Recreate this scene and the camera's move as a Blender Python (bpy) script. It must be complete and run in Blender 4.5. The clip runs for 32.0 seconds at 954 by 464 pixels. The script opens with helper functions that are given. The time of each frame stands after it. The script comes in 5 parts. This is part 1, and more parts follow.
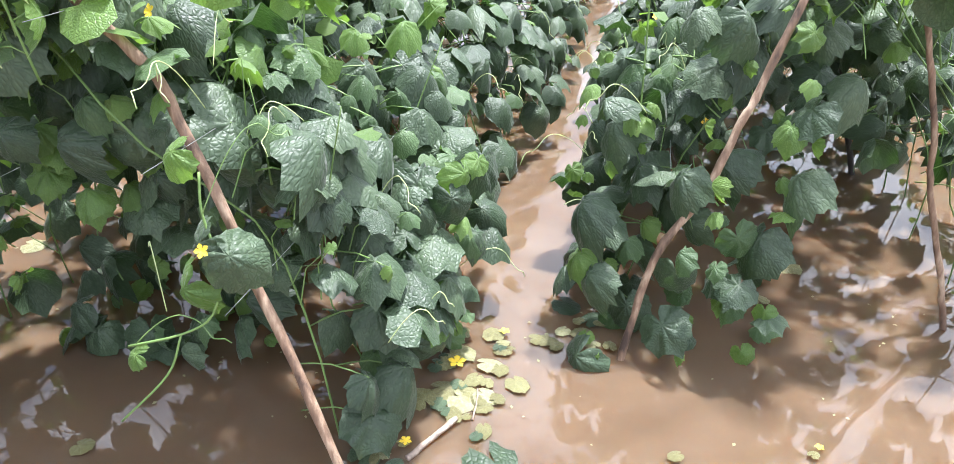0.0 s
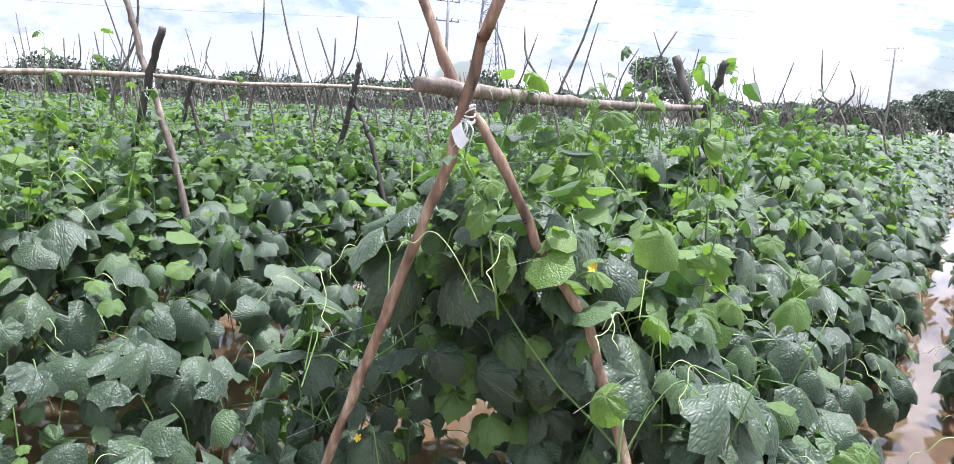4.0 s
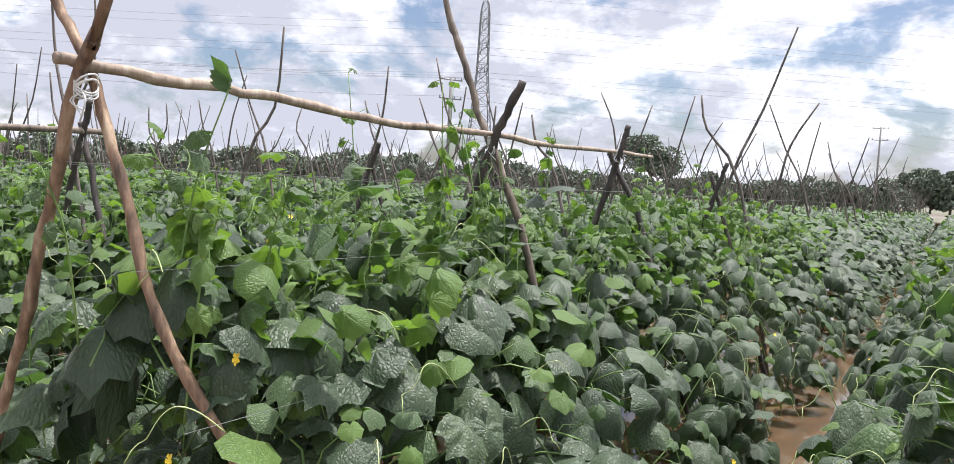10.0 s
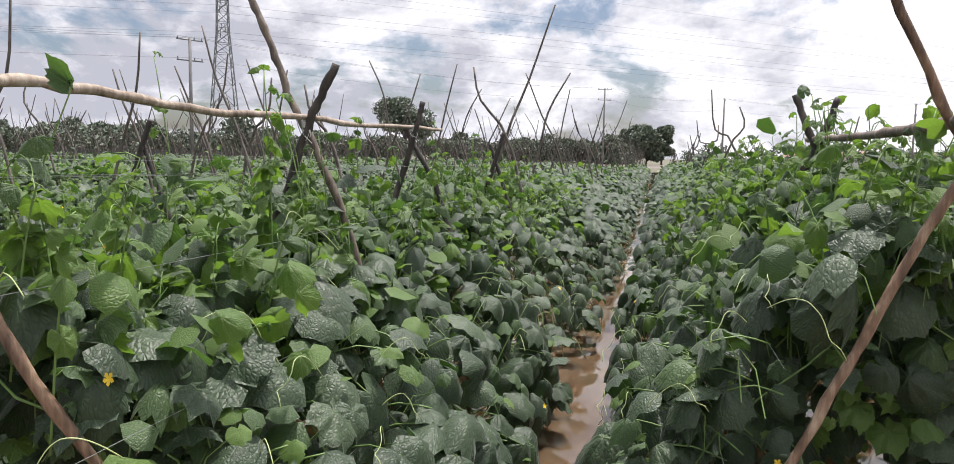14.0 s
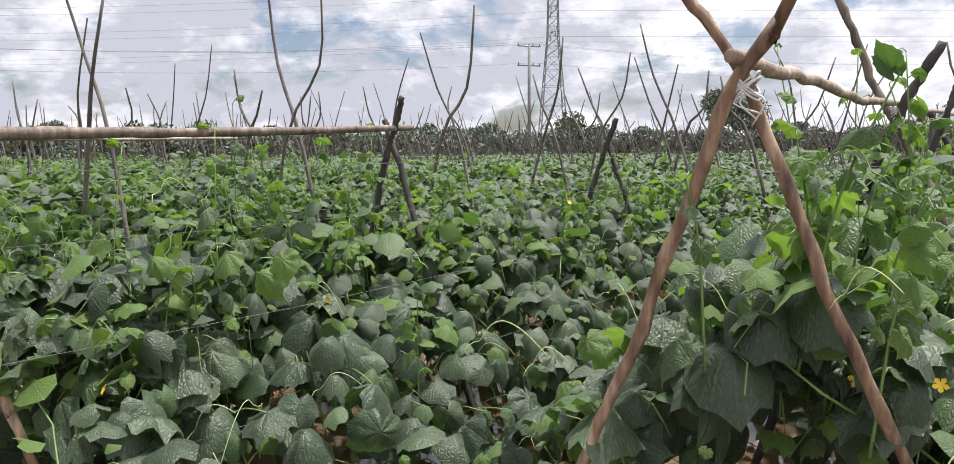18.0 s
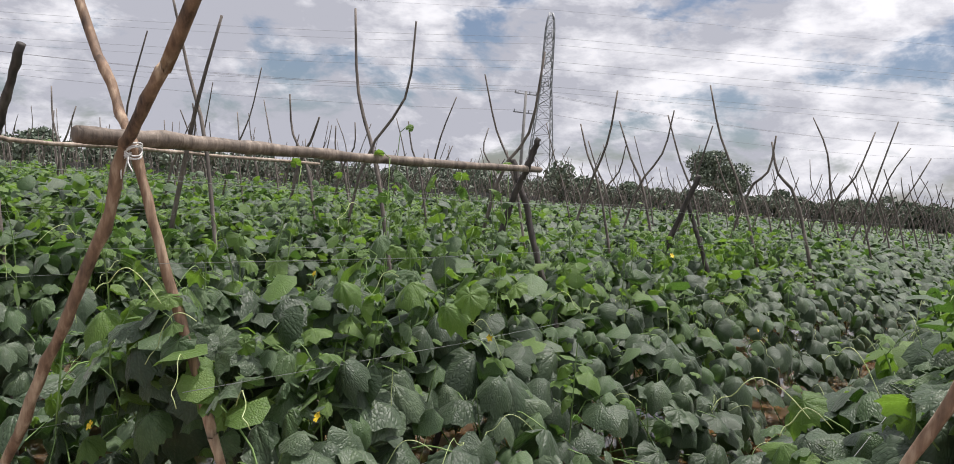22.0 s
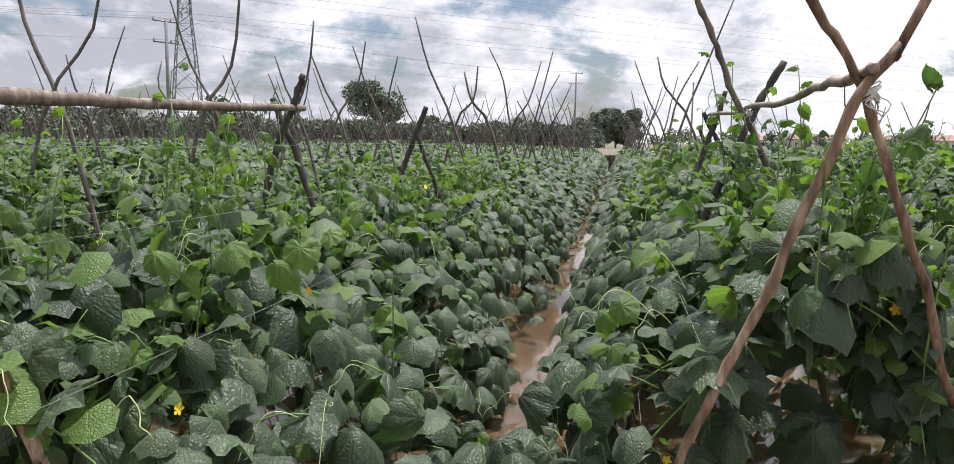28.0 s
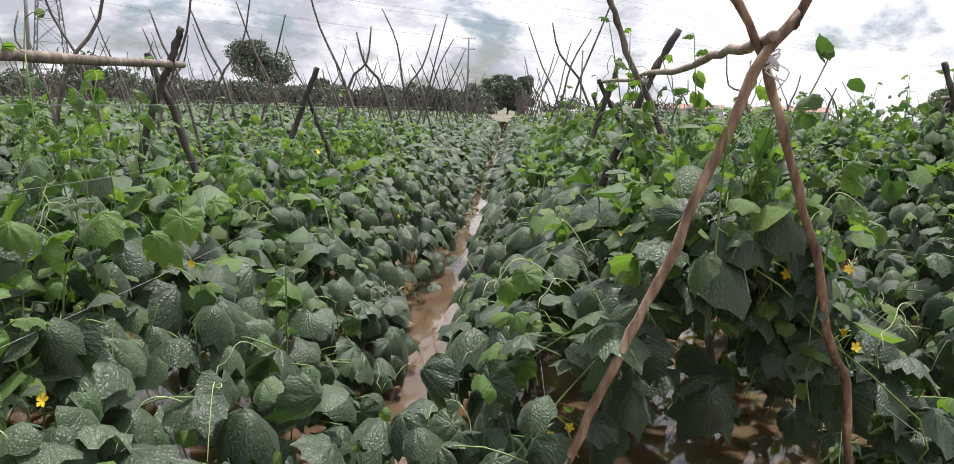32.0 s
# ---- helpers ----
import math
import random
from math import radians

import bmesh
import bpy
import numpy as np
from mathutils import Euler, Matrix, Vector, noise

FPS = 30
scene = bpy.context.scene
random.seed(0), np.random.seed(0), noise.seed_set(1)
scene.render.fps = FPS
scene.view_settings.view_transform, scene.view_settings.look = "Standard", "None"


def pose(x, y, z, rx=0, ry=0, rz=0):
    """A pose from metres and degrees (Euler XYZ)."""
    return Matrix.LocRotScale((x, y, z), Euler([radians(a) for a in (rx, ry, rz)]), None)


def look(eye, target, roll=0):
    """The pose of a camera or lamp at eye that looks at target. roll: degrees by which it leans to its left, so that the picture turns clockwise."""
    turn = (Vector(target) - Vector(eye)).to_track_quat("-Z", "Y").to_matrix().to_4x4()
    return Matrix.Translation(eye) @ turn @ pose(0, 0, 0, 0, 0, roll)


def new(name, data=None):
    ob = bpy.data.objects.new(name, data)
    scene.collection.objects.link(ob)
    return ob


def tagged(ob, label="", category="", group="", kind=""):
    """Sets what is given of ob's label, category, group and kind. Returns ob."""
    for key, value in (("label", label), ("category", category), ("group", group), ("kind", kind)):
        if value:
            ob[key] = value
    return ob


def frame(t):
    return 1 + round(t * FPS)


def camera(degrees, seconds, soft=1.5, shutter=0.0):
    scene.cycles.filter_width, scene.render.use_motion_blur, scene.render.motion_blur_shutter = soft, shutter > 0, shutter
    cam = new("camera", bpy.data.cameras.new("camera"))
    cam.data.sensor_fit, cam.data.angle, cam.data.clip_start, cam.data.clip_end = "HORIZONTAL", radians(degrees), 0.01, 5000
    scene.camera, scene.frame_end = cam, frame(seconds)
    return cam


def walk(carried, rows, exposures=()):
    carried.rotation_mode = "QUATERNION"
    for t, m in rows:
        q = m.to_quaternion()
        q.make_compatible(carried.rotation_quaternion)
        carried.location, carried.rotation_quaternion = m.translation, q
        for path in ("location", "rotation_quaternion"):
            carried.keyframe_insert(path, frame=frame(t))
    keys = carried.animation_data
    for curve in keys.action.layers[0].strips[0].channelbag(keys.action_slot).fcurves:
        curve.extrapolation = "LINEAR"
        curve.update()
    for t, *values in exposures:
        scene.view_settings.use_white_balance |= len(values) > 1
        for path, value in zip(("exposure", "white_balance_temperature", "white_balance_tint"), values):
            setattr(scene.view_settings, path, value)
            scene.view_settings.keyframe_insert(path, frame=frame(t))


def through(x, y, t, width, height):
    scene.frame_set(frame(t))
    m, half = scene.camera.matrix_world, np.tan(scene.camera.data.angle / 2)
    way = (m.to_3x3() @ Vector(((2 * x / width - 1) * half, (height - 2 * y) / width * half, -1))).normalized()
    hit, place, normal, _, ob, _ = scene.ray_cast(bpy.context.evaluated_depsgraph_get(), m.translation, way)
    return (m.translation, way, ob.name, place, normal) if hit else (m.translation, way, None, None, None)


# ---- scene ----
cam = camera(66.0, 32.0, soft=0.9)
PATH = [
    (0, (3.194, -0.107, 1.438), (2.821, 1.603, 0.47), 1.5),
    (0.5, (3.192, -0.124, 1.412), (2.831, 1.513, 0.321), 1.7),
    (1, (3.172, -0.133, 1.39), (2.799, 1.481, 0.27), 1.4),
    (1.5, (3.162, -0.151, 1.408), (2.685, 1.51, 0.401), 0.4),
    (2, (3.129, -0.171, 1.426), (2.549, 1.557, 0.603), 0.8),
    (2.5, (3.058, -0.192, 1.427), (2.39, 1.576, 0.774), 1.7),
    (3, (2.928, -0.219, 1.421), (2.166, 1.573, 0.966), 2.9),
    (3.5, (2.915, -0.268, 1.433), (1.985, 1.463, 1.063), 3.2),
    (4, (2.89, -0.29, 1.44), (1.811, 1.36, 1.106), 2.7),
    (4.5, (2.861, -0.336, 1.446), (1.6, 1.181, 1.116), 1.7),
    (6.5, (2.497, -0.449, 1.387), (0.984, 0.778, 0.932), 0.5),
    (7, (2.289, -0.472, 1.194), (0.801, 0.832, 0.898), -1.4),
    (7.5, (2.155, -0.525, 1.227), (0.775, 0.884, 0.892), 0.9),
    (8, (1.941, -0.57, 1.187), (0.674, 0.935, 0.829), -0.1),
    (8.5, (1.783, -0.617, 1.229), (0.623, 0.973, 0.873), 1.4),
    (9, (1.616, -0.673, 1.321), (0.535, 0.97, 0.957), 1.6),
    (9.5, (1.503, -0.671, 1.308), (0.373, 0.963, 1.073), -1.3),
    (10, (1.453, -0.806, 1.319), (0.382, 0.878, 1.188), 3.0),
    (10.5, (1.382, -0.911, 1.332), (0.469, 0.862, 1.187), 1.9),
    (11, (1.334, -1.004, 1.374), (0.565, 0.836, 1.226), 2.4),
    (11.5, (1.32, -1.002, 1.383), (0.726, 0.902, 1.232), 1.9),
    (12, (1.321, -0.994, 1.384), (0.932, 0.961, 1.227), 2.1),
    (12.5, (1.32, -0.981, 1.385), (1.085, 0.998, 1.219), 1.7),
    (13, (1.322, -0.981, 1.388), (1.15, 1.004, 1.207), 1.6),
    (13.5, (1.313, -0.974, 1.387), (1.054, 0.998, 1.182), 0.9),
    (14, (1.277, -0.983, 1.376), (0.806, 0.95, 1.169), 1.0),
    (14.5, (1.214, -1.037, 1.36), (0.55, 0.832, 1.1), -2.3),
    (16.5, (0.773, -1.095, 1.367), (-0.321, 0.563, 1.137), 1.4),
    (17, (0.635, -1.176, 1.389), (-0.554, 0.411, 1.127), 0.4),
    (17.5, (0.541, -1.262, 1.374), (-0.682, 0.302, 1.134), 1.5),
    (18, (0.438, -1.316, 1.362), (-0.795, 0.243, 1.142), -0.6),
    (18.5, (0.286, -1.44, 1.333), (-0.896, 0.155, 1.089), 0.4),
    (19, (0.221, -1.423, 1.368), (-0.996, 0.156, 1.208), 1.5),
    (19.5, (0.152, -1.514, 1.363), (-1.002, 0.118, 1.293), 2.7),
    (20, (0.043, -1.581, 1.38), (-1.098, 0.06, 1.331), 2.2),
    (20.5, (0.0, -1.639, 1.367), (-1.121, 0.016, 1.306), 3.0),
    (21, (-0.007, -1.67, 1.356), (-1.112, -0.005, 1.278), 2.6),
    (21.5, (-0.029, -1.686, 1.354), (-1.133, -0.022, 1.245), 3.5),
    (22, (-0.102, -1.703, 1.343), (-1.297, -0.102, 1.237), 4.1),
    (22.5, (-0.221, -1.736, 1.337), (-1.495, -0.201, 1.195), 3.3),
    (23, (-0.345, -1.776, 1.331), (-1.689, -0.307, 1.138), 2.8),
    (23.5, (-0.426, -1.822, 1.328), (-1.831, -0.41, 1.156), 3.1),
    (24, (-0.48, -1.847, 1.327), (-1.808, -0.362, 1.165), 4.0),
    (24.5, (-0.522, -1.868, 1.33), (-1.626, -0.212, 1.131), 3.2),
    (25, (-0.565, -1.894, 1.335), (-1.483, -0.131, 1.117), 2.1),
    (25.5, (-0.607, -1.903, 1.331), (-1.416, -0.087, 1.112), 1.4),
    (27.5, (-0.58, -1.857, 1.351), (-1.117, 0.055, 1.118), 0.3),
    (28, (-0.568, -1.858, 1.345), (-0.938, 0.092, 1.096), 0.9),
    (28.5, (-0.56, -1.86, 1.339), (-0.816, 0.099, 1.028), 0.4),
    (29, (-0.532, -1.835, 1.334), (-0.635, 0.13, 0.978), -0.2),
    (29.5, (-0.498, -1.801, 1.333), (-0.404, 0.162, 0.962), -0.4),
    (30, (-0.474, -1.768, 1.343), (-0.129, 0.175, 1.016), 0.7),
    (30.5, (-0.486, -1.756, 1.359), (-0.139, 0.2, 1.134), 0.0),
    (31, (-0.514, -1.78, 1.364), (-0.338, 0.202, 1.162), 0.2),
    (31.5, (-0.549, -1.786, 1.349), (-0.504, 0.196, 1.082), 2.3),
    (32, (-0.601, -1.777, 1.338), (-0.68, 0.194, 1.004), 1.8),
]
EXPOSURES = [
    (0.0, 1.38, 5750, 14), (1.0, 1.5, 5100, 10), (2.0, 1.65, 4900, 10), (2.7, 1.85, 5000, 15), (3.3, 1.5, 5350, 18), (4.0, 0.9, 5700, 17), (4.5, 0.8, 6100, 15),
    (6.5, 0.88, 6150, 13), (8.0, 0.78, 6150, 13), (9.0, 0.9, 6150, 14), (10.0, 0.35, 6200, 14), (11.0, 0.0, 6350, 14), (13.0, -0.05, 6350, 14), (14.5, 0.12, 6350, 15),
    (17.0, 0.22, 6350, 15), (19.0, 0.22, 6350, 14), (20.0, 0.0, 6400, 14), (21.0, -0.12, 6400, 14), (22.0, -0.14, 6400, 14), (23.0, 0.0, 6350, 15), (25.5, 0.04, 6350, 15),
    (28.0, 0.0, 6300, 14), (29.0, 0.28, 6350, 14), (30.0, 0.6, 6300, 14), (31.0, 0.05, 6300, 14), (32.0, 0.08, 6350, 14),
]
walk(cam, [(t, look(eye, target, roll)) for t, eye, target, roll in PATH], EXPOSURES)

# ---- world, sun ----
SUN_AZ, SUN_EL = 20.0, 74.0  # degrees to the right of the rows' direction, and above the horizon
world = bpy.data.worlds.new("sky")
scene.world = world
world.use_nodes = True
wn, wl = world.node_tree.nodes, world.node_tree.links
wn.clear()


def wnode(kind, **values):
    n = wn.new(kind)
    for key, value in values.items():
        if key in n.inputs:
            n.inputs[key].default_value = value
    return n


sky = wn.new("ShaderNodeTexSky")
sky.sky_type, sky.sun_disc = "NISHITA", False
sky.sun_elevation, sky.sun_rotation = radians(SUN_EL), radians(SUN_AZ)
sky.air_density, sky.dust_density, sky.ozone_density = 1.0, 2.0, 1.0
sky_mul = wn.new("ShaderNodeMix")
sky_mul.data_type, sky_mul.blend_type = "RGBA", "MULTIPLY"
sky_mul.inputs[0].default_value = 1.0
sky_mul.inputs[7].default_value = (1.0, 1.0, 1.0, 1)
wl.new(sky.outputs[0], sky_mul.inputs[6])
co = wn.new("ShaderNodeTexCoord")
stretch = wn.new("ShaderNodeMapping")
stretch.inputs["Scale"].default_value = (1.0, 1.0, 2.1)
stretch.inputs["Location"].default_value = (0.35, 0.1, 0.0)
wl.new(co.outputs["Generated"], stretch.inputs[0])
heaps = wnode("ShaderNodeTexNoise", Scale=5.4, Detail=12.0, Roughness=0.60, Distortion=0.25)
wl.new(stretch.outputs[0], heaps.inputs["Vector"])
shade = wnode("ShaderNodeTexNoise", Scale=7.5, Detail=10.0, Roughness=0.62, Distortion=0.1)
wl.new(stretch.outputs[0], shade.inputs["Vector"])
cover = wn.new("ShaderNodeMapRange")
cover.interpolation_type = "SMOOTHSTEP"
cover.inputs[1].default_value, cover.inputs[2].default_value = 0.345, 0.47
wl.new(heaps.outputs[0], cover.inputs[0])
cloud = wn.new("ShaderNodeValToRGB")
cloud.color_ramp.elements[0].position, cloud.color_ramp.elements[0].color = 0.36, (5.7, 5.85, 6.4, 1)
cloud.color_ramp.elements[1].position, cloud.color_ramp.elements[1].color = 0.56, (11.2, 11.2, 11.3, 1)
aim = wn.new("ShaderNodeSeparateXYZ")
wl.new(co.outputs["Generated"], aim.inputs[0])
veer = wn.new("ShaderNodeMath")
veer.operation = "MULTIPLY_ADD"
veer.inputs[1].default_value = 0.16
wl.new(aim.outputs[0], veer.inputs[0])
wl.new(shade.outputs[0], veer.inputs[2])
wl.new(veer.outputs[0], cloud.inputs[0])
# Thin cloud is brighter round the sun.
sunward = wn.new("ShaderNodeVectorMath")
sunward.operation = "DOT_PRODUCT"
sunward.inputs[1].default_value = (math.sin(radians(SUN_AZ)) * math.cos(radians(SUN_EL)), math.cos(radians(SUN_AZ)) * math.cos(radians(SUN_EL)), math.sin(radians(SUN_EL)))
wl.new(co.outputs["Generated"], sunward.inputs[0])
steps = [("MAXIMUM", 0.0), ("POWER", 5.0), ("MULTIPLY", 1.3), ("ADD", 0.98)]
glow = sunward.outputs["Value"]
for op, value in steps:
    node = wn.new("ShaderNodeMath")
    node.operation = op
    node.inputs[1].default_value = value
    wl.new(glow, node.inputs[0])
    glow = node.outputs[0]
lit_cloud = wn.new("ShaderNodeVectorMath")
lit_cloud.operation = "SCALE"
wl.new(cloud.outputs[0], lit_cloud.inputs[0])
wl.new(glow, lit_cloud.inputs["Scale"])
mix = wn.new("ShaderNodeMix")
mix.data_type = "RGBA"
wl.new(cover.outputs[0], mix.inputs[0])
wl.new(sky_mul.outputs[2], mix.inputs[6])
wl.new(lit_cloud.outputs[0], mix.inputs[7])
back = wn.new("ShaderNodeBackground")
back.inputs[1].default_value = 0.098
wl.new(mix.outputs[2], back.inputs[0])
wl.new(back.outputs[0], wn.new("ShaderNodeOutputWorld").inputs[0])

sun = new("sun", bpy.data.lights.new("sun", "SUN"))
sun.data.energy, sun.data.angle, sun.data.color = 5.4, radians(3.0), (1.0, 0.95, 0.87)
az, el = radians(SUN_AZ), radians(SUN_EL)
sun_at = Vector((math.sin(az) * math.cos(el), math.cos(az) * math.cos(el), math.sin(el)))
sun.matrix_world = look(sun_at * 50, (0, 0, 0))

# ---- materials ----


def material(name, rough=0.6, metal=0.0):
    m = bpy.data.materials.new(name)
    m.use_nodes = True
    b = m.node_tree.nodes["Principled BSDF"]
    b.inputs["Roughness"].default_value, b.inputs["Metallic"].default_value = rough, metal
    return m, m.node_tree.nodes, m.node_tree.links, b


def ramp(nodes, *stops):
    r = nodes.new("ShaderNodeValToRGB")
    while len(r.color_ramp.elements) < len(stops):
        r.color_ramp.elements.new(0.5)
    for e, (at, col) in zip(r.color_ramp.elements, stops):
        e.position, e.color = at, (*col, 1)
    return r


def math_node(nodes, links, op, a, b=None, c=None):
    n = nodes.new("ShaderNodeMath")
    n.operation = op
    for i, v in enumerate((a, b, c)):
        if v is None:
            continue
        if isinstance(v, (int, float)):
            n.inputs[i].default_value = v
        else:
            links.new(v, n.inputs[i])
    return n.outputs[0]


def noise_node(nodes, links, scale, detail=4.0, rough=0.55, vector=None):
    n = nodes.new("ShaderNodeTexNoise")
    n.inputs["Scale"].default_value, n.inputs["Detail"].default_value, n.inputs["Roughness"].default_value = scale, detail, rough
    if vector is not None:
        links.new(vector, n.inputs["Vector"])
    return n.outputs[0]


def bumped(nodes, links, b, height, strength, distance=0.01):
    n = nodes.new("ShaderNodeBump")
    n.inputs["Strength"].default_value, n.inputs["Distance"].default_value = strength, distance
    links.new(height, n.inputs["Height"])
    links.new(n.outputs[0], b.inputs["Normal"])


def plain(name, stops, scale, rough=0.7, bump=0.3, distance=0.004, metal=0.0, detail=6.0, local=True):
    """A surface whose colour wanders between the stops at two scales."""
    m, n, l, b = material(name, rough, metal)
    v = n.new("ShaderNodeTexCoord").outputs["Object"] if local else n.new("ShaderNodeNewGeometry").outputs["Position"]
    fine, coarse = noise_node(n, l, scale, detail, vector=v), noise_node(n, l, scale * 0.13, 3.0, vector=v)
    r = ramp(n, *stops)
    l.new(math_node(n, l, "ADD", math_node(n, l, "MULTIPLY", fine, 0.6), math_node(n, l, "MULTIPLY", coarse, 0.4)), r.inputs[0])
    l.new(r.outputs[0], b.inputs["Base Color"])
    bumped(n, l, b, fine, bump, distance)
    return m


def leaf_material(name, low, mid, high, through, clear, single, rough=0.50, sheen=0.12):
    """Cucumber leaf: palmate veins, quilted relief with crease shade in its colour, a colour of its own for each leaf;
    light shines through it.
    """
    m, n, l, b = material(name, rough)
    uv = n.new("ShaderNodeUVMap")
    uv.uv_map = "leaf"
    cut = n.new("ShaderNodeSeparateXYZ")
    l.new(uv.outputs[0], cut.inputs[0])
    x, y = math_node(n, l, "SUBTRACT", cut.outputs[0], 0.5), math_node(n, l, "SUBTRACT", cut.outputs[1], 0.4)
    angle = math_node(n, l, "DIVIDE", math_node(n, l, "ARCTAN2", x, y), radians(45))
    near = math_node(n, l, "ABSOLUTE", math_node(n, l, "SUBTRACT", math_node(n, l, "FRACT", math_node(n, l, "ADD", angle, 0.5)), 0.5))
    r2 = math_node(n, l, "SQRT", math_node(n, l, "ADD", math_node(n, l, "MULTIPLY", x, x), math_node(n, l, "MULTIPLY", y, y)))
    off = math_node(n, l, "MULTIPLY", near, r2)
    vein = n.new("ShaderNodeMapRange")
    vein.inputs[1].default_value, vein.inputs[2].default_value, vein.inputs[3].default_value, vein.inputs[4].default_value = 0.004, 0.03, 1.0, 0.0
    l.new(off, vein.inputs[0])
    net = n.new("ShaderNodeTexVoronoi")
    net.feature = "DISTANCE_TO_EDGE"
    net.inputs["Scale"].default_value = 15.0
    l.new(uv.outputs[0], net.inputs["Vector"])
    quilt = n.new("ShaderNodeMapRange")
    quilt.interpolation_type = "SMOOTHSTEP"
    quilt.inputs[1].default_value, quilt.inputs[2].default_value = -0.06, 0.34
    l.new(net.outputs[0], quilt.inputs[0])
    who = n.new("ShaderNodeObjectInfo").outputs["Random"] if single else n.new("ShaderNodeNewGeometry").outputs["Random Per Island"]
    r = ramp(n, (0.0, low), (0.55, mid), (1.0, high))
    grain = noise_node(n, l, 14.0, 4.0, vector=n.new("ShaderNodeNewGeometry").outputs["Position"])
    blotch = noise_node(n, l, 6.0, 4.0, 0.6, uv.outputs[0])
    mixed = math_node(n, l, "ADD", math_node(n, l, "MULTIPLY", who, 0.55), math_node(n, l, "MULTIPLY", grain, 0.25))
    l.new(math_node(n, l, "ADD", mixed, math_node(n, l, "MULTIPLY", math_node(n, l, "SUBTRACT", blotch, 0.38), 0.8)), r.inputs[0])
    veined = n.new("ShaderNodeMix")
    veined.data_type = "RGBA"
    veined.inputs[7].default_value = (high[0] * 1.5, high[1] * 1.35, high[2] * 1.4, 1)
    l.new(math_node(n, l, "MULTIPLY", vein.outputs[0], 0.10), veined.inputs[0])
    l.new(r.outputs[0], veined.inputs[6])
    netted = n.new("ShaderNodeMix")
    netted.data_type, netted.blend_type = "RGBA", "MULTIPLY"
    netted.inputs[0].default_value = 1.0
    # Fine vein net darker, with the shade of the wrinkles put into its colour.
    crease_shade = ramp(n, (0.0, (0.72, 0.75, 0.72)), (0.8, (1.05, 1.04, 1.05)))
    l.new(quilt.outputs[0], crease_shade.inputs[0])
    l.new(veined.outputs[2], netted.inputs[6])
    l.new(crease_shade.outputs[0], netted.inputs[7])
    l.new(netted.outputs[2], b.inputs["Base Color"])
    b.inputs["Sheen Weight"].default_value = sheen
    b.inputs["Sheen Roughness"].default_value = 0.4
    b.inputs["Specular IOR Level"].default_value = 0.46
    height = math_node(n, l, "SUBTRACT", math_node(n, l, "MULTIPLY", quilt.outputs[0], 0.8), math_node(n, l, "MULTIPLY", vein.outputs[0], 0.45))
    wrinkle = noise_node(n, l, 9.0, 3.0, 0.5, uv.outputs[0])
    bumped(n, l, b, math_node(n, l, "ADD", height, math_node(n, l, "MULTIPLY", wrinkle, 0.9)), 0.45, 0.004)
    t = n.new("ShaderNodeBsdfTranslucent")
    t.inputs[0].default_value = (*through, 1)
    both = n.new("ShaderNodeMixShader")
    both.inputs[0].default_value = clear
    l.new(b.outputs[0], both.inputs[1])
    l.new(t.outputs[0], both.inputs[2])
    l.new(both.outputs[0], n["Material Output"].inputs[0])
    return m


OLD = ((0.016, 0.032, 0.015), (0.043, 0.072, 0.034), (0.094, 0.132, 0.068))
YOUNG = ((0.064, 0.122, 0.026), (0.106, 0.185, 0.038), (0.170, 0.258, 0.062))
leaf_old = leaf_material("mature_leaf", *OLD, (0.10, 0.24, 0.03), 0.10, False)
MIDDLE = ((0.042, 0.080, 0.030), (0.070, 0.122, 0.045), (0.115, 0.178, 0.072))
leaf_young = leaf_material("young_leaf", *YOUNG, (0.24, 0.43, 0.045), 0.32, False, 0.5)
leaf_middle = leaf_material("half_grown_leaf", *MIDDLE, (0.14, 0.30, 0.04), 0.22, False, 0.5)
leaf_middle_one = leaf_material("half_grown_leaf_single", *MIDDLE, (0.14, 0.30, 0.04), 0.22, True, 0.5)
leaf_old_one = leaf_material("mature_leaf_single", *OLD, (0.10, 0.24, 0.03), 0.10, True)
leaf_young_one = leaf_material("young_leaf_single", *YOUNG, (0.24, 0.43, 0.045), 0.32, True, 0.5)
leaf_dead = leaf_material("yellowed_leaf", (0.10, 0.09, 0.03), (0.19, 0.18, 0.07), (0.36, 0.36, 0.22), (0.25, 0.2, 0.07), 0.1, True, 0.5)
tendril_pale = plain("pale_tendril", ((0.3, (0.36, 0.45, 0.16)), (0.7, (0.52, 0.60, 0.30))), 30.0, 0.5)
stem_green = plain("green_stem", ((0.3, (0.09, 0.17, 0.04)), (0.7, (0.18, 0.28, 0.08))), 40.0, 0.55)
petal_yellow = plain("yellow_petal", ((0.3, (0.75, 0.50, 0.02)), (0.7, (0.85, 0.64, 0.05))), 60.0, 0.5)
tie_white = plain("white_plastic_tie", ((0.3, (0.50, 0.50, 0.49)), (0.7, (0.70, 0.70, 0.68))), 50.0, 0.35)


